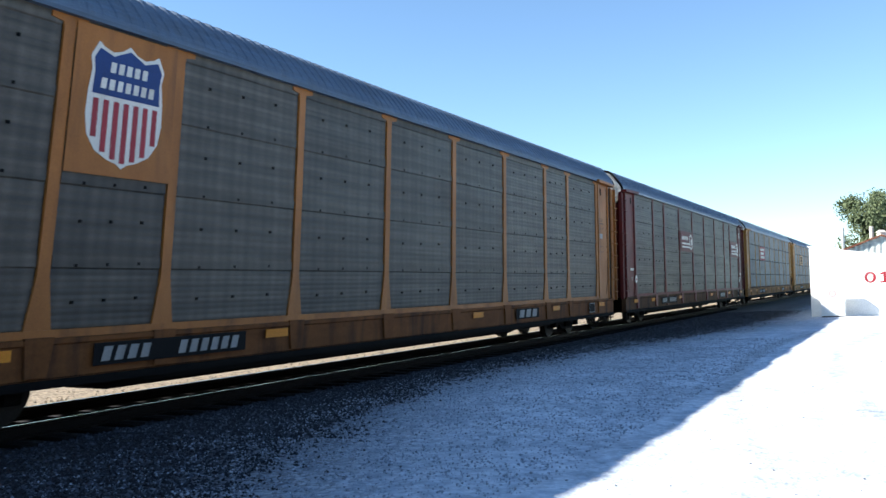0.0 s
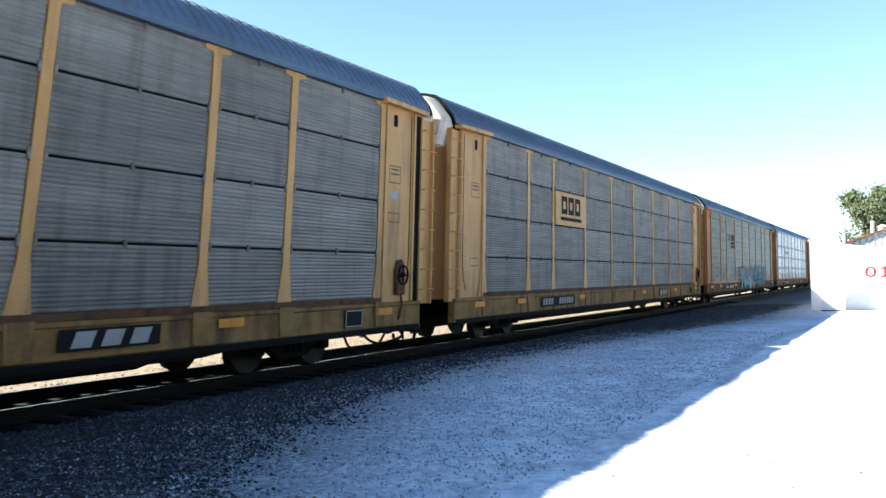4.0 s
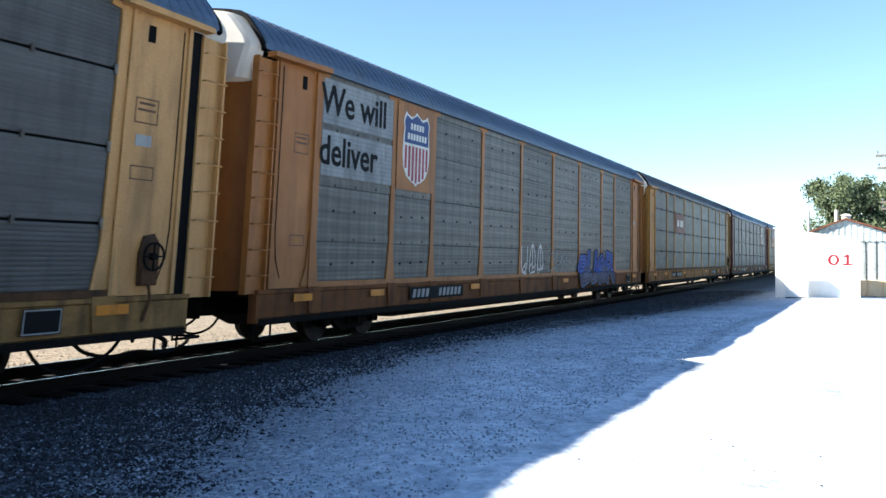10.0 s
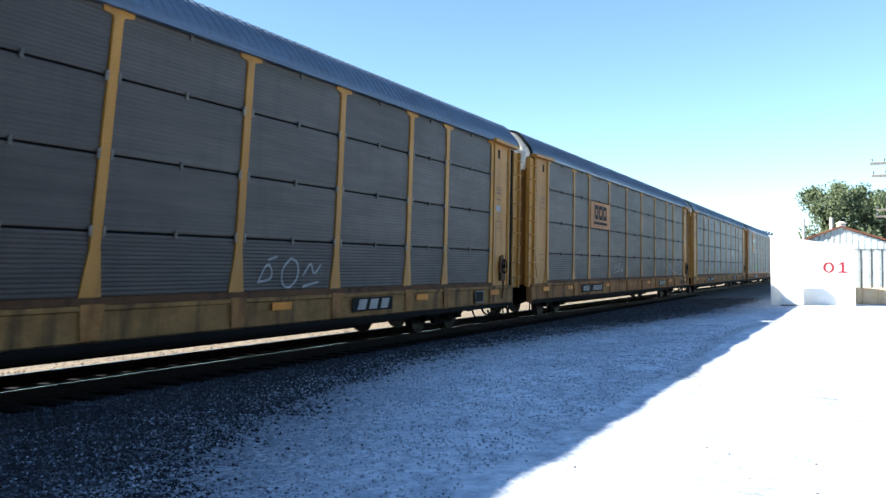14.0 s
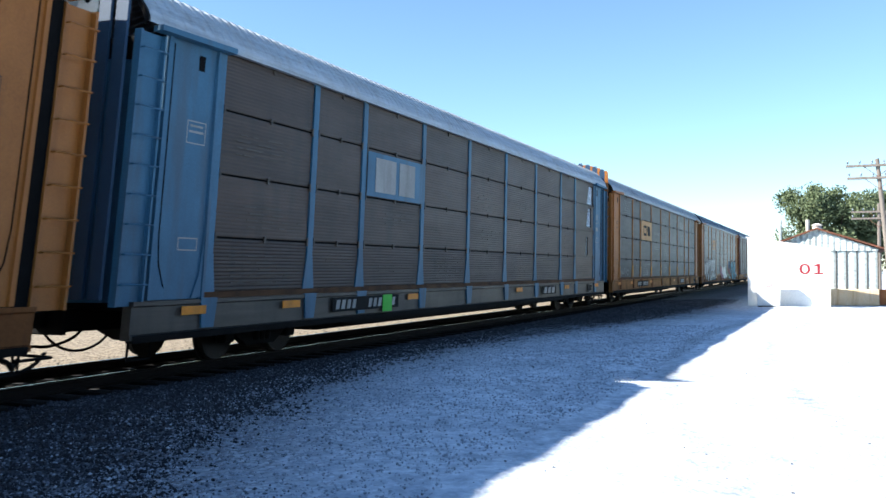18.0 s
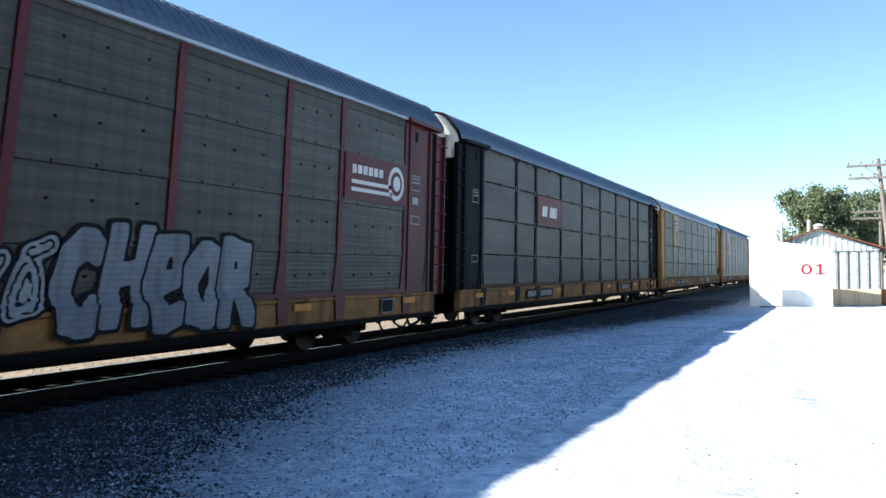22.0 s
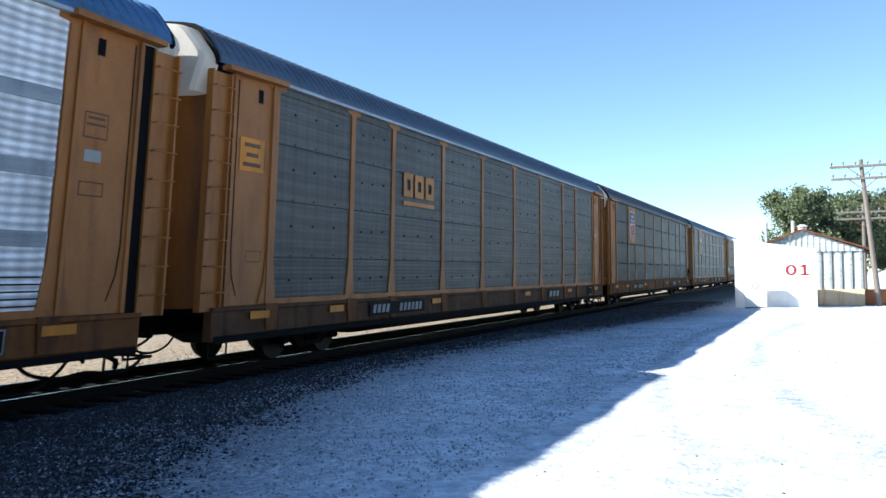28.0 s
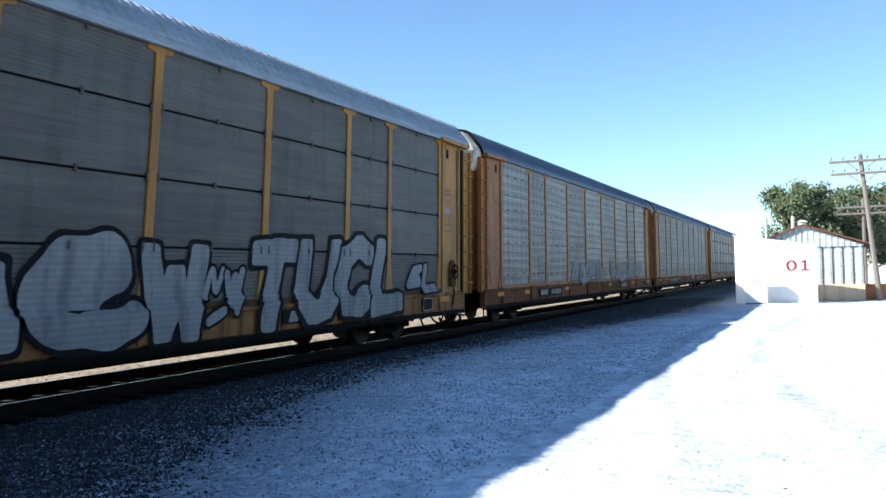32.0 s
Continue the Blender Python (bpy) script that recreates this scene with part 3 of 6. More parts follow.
def truck_frame():
    g = Geo()
    g.prism([(-1.15, 0.5), (-1.1, 0.68), (-0.55, 0.74), (0, 0.8), (0.55, 0.74), (1.1, 0.68), (1.15, 0.5), (0.75, 0.42), (0.4, 0.2), (-0.4, 0.2), (-0.75, 0.42)], -0.07, 0.07)
    for u in (-0.9, 0.9):
        g.box(u - 0.14, u + 0.14, -0.1, 0.1, 0.28, 0.52, 0.03)
    for u in (-0.16, 0, 0.16):
        g.rod((u, -0.09, 0.28), (u, -0.09, 0.62), 0.06)
    return g


def wheel():
    g = Geo()
    g.rod((0, -0.07, 0.42), (0, 0.05, 0.42), 0.42, 0.42, 28)
    g.rod((0, 0.05, 0.42), (0, 0.085, 0.42), 0.455, 0.455, 28)
    g.rod((0, -0.12, 0.42), (0, -0.07, 0.42), 0.14, 0.14, 12)
    return g


def coupler():
    g = Geo()
    g.box(-0.2, 0.42, -0.1, 0.1, 0.68, 0.9, 0.02)
    g.box(0.36, 0.55, -0.17, 0.17, 0.62, 0.95, 0.05)
    g.box(-0.1, 0.0, -0.45, 0.45, 0.58, 1.0, 0.02)
    return g


def hose(k):
    ways = [[(-0.5, -1.2, 0.5), (-0.1, -1.1, 0.36), (0.2, -0.8, 0.24), (0.42, -0.55, 0.2), (0.56, -0.45, 0.3)],
            [(-2.0, -1.32, 0.5), (-1.8, -1.32, 0.34), (-1.3, -1.3, 0.24), (-0.9, -1.3, 0.3), (-0.5, -1.28, 0.24), (-0.2, -1.3, 0.22), (0.15, -1.25, 0.3), (0.4, -1.1, 0.42), (0.6, -0.9, 0.4)],
            [(-2.7, -1.34, 0.52), (-2.5, -1.36, 0.24), (-2.1, -1.36, 0.12), (-1.7, -1.36, 0.16), (-1.35, -1.34, 0.34), (-1.2, -1.34, 0.52)]]
    way = ways[k]
    for _ in range(2):
        way = way[:1] + [tuple(p + f * (q - p) for p, q in zip(a, b)) for a, b in zip(way, way[1:]) for f in (0.25, 0.75)] + way[-1:]
    return lambda: Geo().tube(way, (0.035, 0.026, 0.024)[k], 7)


def lever():
    return Geo().tube([(-0.3, -1.38, 0.62), (-0.28, -1.38, 0.4), (0.3, -1.36, 0.4), (0.3, -0.3, 0.42), (0.3, -0.2, 0.6)], 0.022, 5)


def step():
    return Geo().tube([(-0.22, -1.42, 0.55), (-0.22, -1.42, 0.24), (0.22, -1.42, 0.24), (0.22, -1.42, 0.55)], 0.022, 5)


def brake_recess():
    o = [(-0.06, 1.2), (0.26, 1.2), (0.3, 1.36), (0.3, 1.78), (0.18, 1.92), (0.0, 1.88), (-0.08, 1.65)]
    return Geo().prism(o, 0.0, 0.03)


def brake_wheel():
    g = Geo()
    pts = [(0.14 + 0.19 * math.cos(i * math.pi / 8), -0.06, 1.6 + 0.19 * math.sin(i * math.pi / 8)) for i in range(17)]
    g.tube(pts, 0.018, 5)
    for i in range(0, 16, 4):
        g.rod((0.14, -0.06, 1.6), pts[i], 0.014, 0.014, 5)
    return g.rod((0.14, 0.0, 1.6), (0.14, -0.09, 1.6), 0.05, 0.05, 8)


def brake_gear():
    g = Geo().box(-0.06, 0.26, -0.05, 0.0, 1.2, 1.44, 0.02)
    return g.tube([(0.1, -0.03, 1.25), (0.16, -0.03, 1.0), (0.05, -0.03, 0.72)], 0.025, 5)


def block(w, h, d=0.006):
    return lambda: Geo().box(-w / 2, w / 2, -d, 0.0, -h / 2, h / 2)


def outline_box(w, h, t=0.02):
    def build():
        g = Geo()
        vs = [(-w / 2, 0, -h / 2), (w / 2, 0, -h / 2), (w / 2, 0, h / 2), (-w / 2, 0, h / 2)]
        vs += [(-w / 2 + t, 0, -h / 2 + t), (w / 2 - t, 0, -h / 2 + t), (w / 2 - t, 0, h / 2 - t), (-w / 2 + t, 0, h / 2 - t)]
        return g.add(vs, [(i, (i + 1) % 4, (i + 1) % 4 + 4, i + 4) for i in range(4)])
    return build


def slanted(w, h, lean=0.25):
    return lambda: Geo().prism([(-w / 2 - lean * h / 2, -h / 2), (w / 2 - lean * h / 2, -h / 2), (w / 2 + lean * h / 2, h / 2), (-w / 2 + lean * h / 2, h / 2)], -0.006, 0.0)


HALF_SHIELD = [(0, 0.56), (0.1, 0.5), (0.22, 0.47), (0.34, 0.5), (0.41, 0.54), (0.5, 0.4), (0.47, 0.28), (0.5, 0.1), (0.51, -0.12), (0.47, -0.3), (0.36, -0.43), (0.2, -0.5), (0.07, -0.53), (0, -0.57)]
SHIELD = HALF_SHIELD + [(-u, w) for u, w in reversed(HALF_SHIELD[1:-1])]


def shield(k, h):
    return lambda: Geo().prism([(u * k, w * h) for u, w in SHIELD], -0.006, 0.0)


def disc(r, n=24):
    return lambda: Geo().prism([(r * math.cos(i * 2 * math.pi / n), r * math.sin(i * 2 * math.pi / n)) for i in range(n)], -0.006, 0.0)


# ---- sprayed pieces: fat strokes in a unit box ----
GLYPHS = [
    [[(0.9, 0.85), (0.5, 1), (0.1, 0.8), (0, 0.4), (0.2, 0.05), (0.6, 0), (0.95, 0.2)]],
    [[(0, 0), (0.08, 1)], [(0.05, 0.5), (0.92, 0.55)], [(0.9, 0), (0.95, 1)]],
    [[(0.95, 0.12), (0.3, 0), (0, 0.4), (0.2, 0.95), (0.8, 0.95), (0.85, 0.55), (0.1, 0.45)]],
    [[(0, 1), (0.22, 0), (0.5, 0.7), (0.75, 0), (1, 1)]],
    [[(0, 0.95), (1, 1)], [(0.5, 1), (0.4, 0)]],
    [[(0, 1), (0.05, 0.25), (0.35, 0), (0.75, 0.08), (0.95, 0.4), (0.95, 1)]],
    [[(0.1, 1), (0, 0), (0.9, 0.05)]],
    [[(0, 0), (0.1, 1), (0.75, 0.9), (0.8, 0.55), (0.1, 0.45)], [(0.4, 0.45), (0.95, 0)]],
    [[(0.45, 1), (0, 0.65), (0.1, 0.1), (0.6, 0), (1, 0.4), (0.85, 0.9), (0.45, 1)]],
    [[(0.9, 1), (0.1, 0.85), (0.15, 0.55), (0.85, 0.45), (0.8, 0.1), (0, 0)]],
    [[(0, 0.3), (0.6, 0.95)], [(0.25, 0), (0.9, 0.75)], [(0.1, 0.7), (0.95, 0.25)]],
    [[(0, 0.1), (0.35, 1)], [(0.3, 0), (0.62, 0.8)], [(0.6, 0.1), (1, 0.95)]],
    [[(0, 0.85), (0.45, 0.1), (1, 0.9)], [(0.15, 0.35), (0.95, 0.45)], [(0.5, 0.2), (0.55, 0.8)]],
    [[(0.1, 0.2), (0.5, 0.9), (0.9, 0.3), (0.1, 0.2)], [(0.5, 0.9), (0.95, 1)]],
    [[(0.1, 0), (0.12, 0.7), (0.5, 1), (0.9, 0.65)], [(0.5, 1), (0.55, 0.05)], [(0.9, 0.65), (1, 0.1)]],
    [[(0, 0.45), (0.4, 1), (0.6, 0.4), (1, 0.85)], [(0.05, 0.05), (0.95, 0.2)]],
    [[(0.3, 0), (0.05, 0.4), (0.05, 0.8), (0.4, 1), (0.75, 0.95), (1, 0.6), (0.85, 0.3), (0.8, 0), (0.3, 0)], [(0.25, 0.55), (0.2, 0.7), (0.35, 0.75), (0.4, 0.58), (0.25, 0.55)],
     [(0.6, 0.55), (0.58, 0.72), (0.75, 0.75), (0.78, 0.58), (0.6, 0.55)], [(0.45, 0.4), (0.52, 0.5), (0.58, 0.4)], [(0.35, 0.15), (0.55, 0.2), (0.75, 0.15)]],
]


def rounded(line):
    """The same stroke with its corners cut twice, as an arm swings it."""
    for _ in range(2):
        line = line[:1] + [p for (a, b), (c, d) in zip(line, line[1:]) for p in ((a + 0.25 * (c - a), b + 0.25 * (d - b)), (a + 0.75 * (c - a), b + 0.75 * (d - b)))] + line[-1:]
    return line


def paint_depth(x, z, tall):
    """How far paint lies before or behind a car's side plane: on sill, post, panel or end panel."""
    y = np.full(x.shape, 0.036 if tall else 0.04)
    for p in POSTS:
        half = np.interp(z, [1.0, 1.12, 1.72, 1.8], [0.2, 0.19, 0.1, 0.085])
        y = np.where(abs(x - p) < half, 0.026, y)
    y = np.where(abs(x) > 12.1, -0.006, y)
    y = np.where(z < 1.17, -0.004, y)
    return np.where(z < 1.07, -0.066, y)


def painted(gx, gz, field, tall, lift):
    """The area where a field is below zero, as one sheet of paint that follows the car's side."""
    def made():
        h = gx[1] - gx[0]
        depth = np.minimum.reduce([paint_depth(gx[:, None] + du, gz[None, :] + dw, tall) for du in (-h, 0, h) for dw in (-h, 0, h)]) - lift
        inside = field < 0
        count = inside[:-1, :-1].astype(int) + inside[1:, :-1] + inside[:-1, 1:] + inside[1:, 1:]
        g, ids = Geo(), {}

        def vert(i, j, k, m):
            key = (i, j, k, m)
            if key not in ids:
                f = 0.0 if (i, j) == (k, m) else field[i, j] / (field[i, j] - field[k, m])
                ids[key] = len(g.v)
                g.v.append((gx[i] + f * (gx[k] - gx[i]), depth[i, j] + f * (depth[k, m] - depth[i, j]), gz[j] + f * (gz[m] - gz[j])))
            return ids[key]
        for i, j in np.argwhere(count > 0).tolist():
            ring = [(i, j), (i + 1, j), (i + 1, j + 1), (i, j + 1)]
            face = []
            for a, b in zip(ring, ring[1:] + ring[:1]):
                if inside[a]:
                    face.append(vert(*a, *a))
                if inside[a] != inside[b]:
                    face.append(vert(*(min(a, b) + max(a, b))))
            if len(face) > 2:
                g.f.append(tuple(face))
        return g
    return made


def spray(car, glyphs, x0, x1, z0, z1, fill, edge="black", wide=0.34, lean=0.15, shade="", shine="", seed=1, square=False, line=0.05):
    """A sprayed piece: an outline, letters that overlap one another, a second tone below and thin strokes inside; lines alone where fill is empty."""
    rng = random.Random(seed)
    tall = car["tall"]
    step = 0.05 if fill else 0.03
    gx, gz = np.arange(x0 - 0.4, x1 + 0.4, step), np.arange(max(0.56, z0 - 0.2), z1 + 0.3, step)
    px, pz = gx[:, None], gz[None, :]
    cell = (x1 - x0) / len(glyphs)
    width = wide if fill else 0.045
    wob = 1 + (0.1 if square else 0.28) * np.sin(px * 5.1 + seed) * np.sin(pz * 4.3 + 1.7 * px + seed)
    dist = []
    for i, k in enumerate(glyphs):
        dz, sc = rng.uniform(-0.05, 0.05) * (z1 - z0), rng.uniform(0.88, 1.05)
        d = np.full((len(gx), len(gz)), 9.0)
        for ln in GLYPHS[k] if square else [rounded(q) for q in GLYPHS[k]]:
            pts = [(x0 + cell * (i + 0.1 + 0.8 * (u + lean * (w - 0.5))), z0 + width * 0.5 + dz + (z1 - z0 - width) * w * sc) for u, w in ln]
            for (ax, az), (bx, bz) in zip(pts, pts[1:]):
                l2 = (bx - ax) ** 2 + (bz - az) ** 2
                t = np.clip(((px - ax) * (bx - ax) + (pz - az) * (bz - az)) / l2, 0, 1)
                du, dw = abs(px - ax - t * (bx - ax)), abs(pz - az - t * (bz - az))
                d = np.minimum(d, (du ** 6 + dw ** 6) ** (1 / 6) if square else np.hypot(du, dw))
        dist.append(d)
    y = -SIDE
    key = (tuple(glyphs), x0, z0, seed, tall)
    if not fill:
        part("sprayed_line", ("spl", key), painted(gx, gz, np.minimum.reduce(dist) - width / 2, tall, 0.002), edge, car, (0, y, 0))
        return
    solid = [d - wide / 2 * wob for d in dist]
    part("sprayed_outline", ("spe", key), painted(gx, gz, np.minimum.reduce(solid) - line, tall, 0.002), edge, car, (0, y, 0))
    tide = z0 + (z1 - z0) * (0.42 + 0.12 * np.sin(px * 2.7 + seed))
    for i, f in enumerate(solid):
        for o in solid[i + 1:]:
            f = np.maximum(f, 0.8 * line - o)
        tones = [(fill, f)] if not shade else [(fill, np.maximum(f, tide - pz)), (shade, np.maximum(f, pz - tide))]
        for m, q in tones:
            if (q < 0).sum() > 3:
                part("sprayed_letter", ("spf", key, i, m), painted(gx, gz, q, tall, 0.005), m, car, (0, y, 0))
    if shine:
        core = np.minimum.reduce([np.maximum(abs(d - 0.06) - 0.022, f + 0.04) for d, f in zip(dist, solid)])
        part("sprayed_stroke", ("sph", key), painted(gx, gz, core, tall, 0.008), shine, car, (0, y, 0))


# ---- the cars: posts, panels, roof, sill, style (T tiers, P tall sheets, S open slats), cap bars, emblem, pale eave ----
CARS = [
    ("orange", "perf", "roof_slate", "brown", "P", 1, None, 0),
    ("orange", "perf_dark", "roof_slate", "orange", "P", 1, "shield", 0),
    ("red", "perf_dark", "roof_slate", "brown", "P", 0, "redbar", 1),
    ("yellow", "galv_blue", "roof_light", "yellow", "T", 1, "redplate3", 1),
    ("cream", "galv_blue", "roof_slate", "cream", "T", 1, "plate", 0),
    ("cream", "galv_blue", "roof_slate", "cream", "T", 1, "plate", 0),
    ("orange", "perf", "roof_slate", "orange", "P", 1, "darkbars", 0),
    ("orange", "perf_daylit", "roof_blue", "orange", "S", 1, "script", 1),
    ("orange", "perf_pale", "roof_slate", "brown", "P", 1, "orangebars", 0),
    ("cream", "galv_slate", "roof_slate", "cream", "T", 1, "plate", 0),
    ("orange", "perf", "roof_slate", "orange", "P", 1, "slogan", 0),
    ("yellow", "galv_grey", "roof_rust", "yellow", "T", 1, "redplate1", 0),
    ("maroon", "galv_olive", "roof_slate", "brown", "T", 0, "round", 1),
    ("yellow", "galv_olive", "roof_slate", "cream", "T", 1, "shield", 0),
    ("yellow", "galv_umber", "roof_slate", "yellow", "T", 1, "darkplate", 1),
    ("yellow", "galv_dark", "roof_slate", "yellow", "T", 1, "whitebars", 0),
    ("orange", "perf", "roof_slate", "orange", "P", 1, "flag", 1),
    ("blue", "galv_brown", "roof_light", "galv_dark", "T", 0, "greyplate", 1),
    ("orange", "galv_slate", "roof_light", "yellow", "T", 0, "plate2", 0),
    ("orange", "perf_mid", "roof_slate", "orange", "P", 1, "orangebars", 1),
    ("maroon", "perf_olive", "roof_slate", "yellow", "P", 0, "redbar", 1),
    ("navy", "galv", "roof_slate", "yellow", "T", 1, "redplate1", 0),
    ("yellow", "galv_dark", "roof_light", "yellow", "T", 0, "shield", 0),
    ("orange", "perf", "roof_slate", "orange", "P", 1, "shield", 0),
    ("orange", "perf_dark", "roof_slate", "brown", "P", 1, None, 0),
    ("orange", "perf_daylit", "roof_blue", "orange", "S", 1, "script", 1),
    ("orange", "perf_slate", "roof_slate", "brown", "P", 1, "orangebars", 1),
    ("orange", "galv_soot", "roof_rust", "orange", "T", 0, "shield", 0),
    ("orange", "perf_slate", "roof_slate", "orange", "P", 1, "flag", 1),
    ("yellow", "galv_grey", "roof_light", "yellow", "T", 1, "darkbars", 1),
    ("orange", "perf_pale", "roof_slate", "orange", "P", 1, None, 0),
    ("orange", "perf", "roof_slate", "orange", "P", 1, None, 0),
    ("yellow", "galv_dark", "roof_slate", "yellow", "T", 1, None, 0),
    ("orange", "perf_dark", "roof_slate", "orange", "P", 1, None, 0),
]
TIERS = [(1.17, 2.012), (2.05, 3.032), (3.07, 4.082), (4.12, 5.03)]
LOOK = {"perf": "grey perforated", "perf_slate": "slate grey perforated", "perf_dark": "dark grey perforated", "perf_mid": "mid-grey perforated", "perf_pale": "pale grey perforated", "perf_olive": "olive grey perforated", "galv": "grey ribbed",
        "galv_blue": "blue-grey ribbed", "galv_slate": "slate grey ribbed", "galv_dark": "dirty dark ribbed", "galv_olive": "olive ribbed", "galv_brown": "brown stained ribbed", "galv_grey": "weathered grey ribbed", "galv_umber": "brown-grey ribbed", "galv_soot": "soot-stained ribbed", "perf_daylit": "bright perforated"}


TORN = {4.12: (0.12, 0.47, 0.02, 0.86), 3.07: (0.1, 0.38, 0.16, 0.93), 2.05: (0.08, 0.19, 0.06, 0.78)}


def holed_panel(w, z0, z1):
    """A ribbed panel with a torn-out window, as one ring of sheet."""
    def build():
        a, b, c, d = -w / 2, w / 2, z0, z1
        u0, u1, w0, w1 = TORN[z0]
        e, f, h, k = u0 * w, u1 * w, z0 + w0 * (z1 - z0), z0 + w1 * (z1 - z0)
        outer, inner = [(a, c), (b, c), (b, d), (a, d)], [(e, h + 0.03), (f, h), (f, k), (e + 0.35 * (f - e), k)]
        vs = [(u, 0.05, q) for u, q in outer + inner] + [(u, 0.08, q) for u, q in outer + inner]
        fs = []
        for i in range(4):
            n = (i + 1) % 4
            fs += [(i, n, n + 4, i + 4), (i + 8, i + 12, n + 12, n + 8), (i, i + 8, n + 8, n), (i + 4, n + 4, n + 12, i + 12)]
        return Geo().add(vs, fs)
    return build


def grille(w, z0, z1):
    """Pale slats seen through a torn panel."""
    def build():
        g = Geo()
        u0, u1, w0, w1 = TORN[z0]
        n = 14
        for i in range(n):
            z = z0 + (w0 + (w1 - w0) * (i + 0.5) / n) * (z1 - z0)
            g.box(u0 * w - 0.05, min(u1 * w + 0.05, 0.5 * w), 0.1, 0.13, z - 0.02, z + 0.016)
        return g
    return build


def picket(x):
    return lambda: Geo().prism([(x - 0.11, 1.1), (x + 0.11, 1.1), (x + 0.11, 6.12 - 0.2 * x * x), (x + 0.06, 6.22 - 0.2 * x * x), (x - 0.06, 6.22 - 0.2 * x * x), (x - 0.11, 6.12 - 0.2 * x * x)], 0.0, 0.05, "x")


def mirrored(build, flip):
    def made():
        g = build()
        if flip:
            g.v = [(-p[0], p[1], p[2]) for p in g.v]
        return g
    return made


def across(build, s):
    def made():
        g = build()
        g.v = [(p[0], s * p[1], p[2]) for p in g.v]
        return g
    return made


def clip_row():
    """The small clamps that hold the tiers together, one at each joint."""
    g = Geo()
    for z in (2.03, 3.05, 4.1, 4.99):
        g.prism([(-0.03, z - 0.05), (0.03, z - 0.06), (0.022, z + 0.06), (-0.022, z + 0.05)], 0.025, 0.05)
    return g


def lug_row():
    g = Geo()
    for z in (2.03, 3.05, 4.1):
        w = washer_pair()
        g.add([(p[0], p[1], p[2] + z) for p in w.v], w.f)
    return g


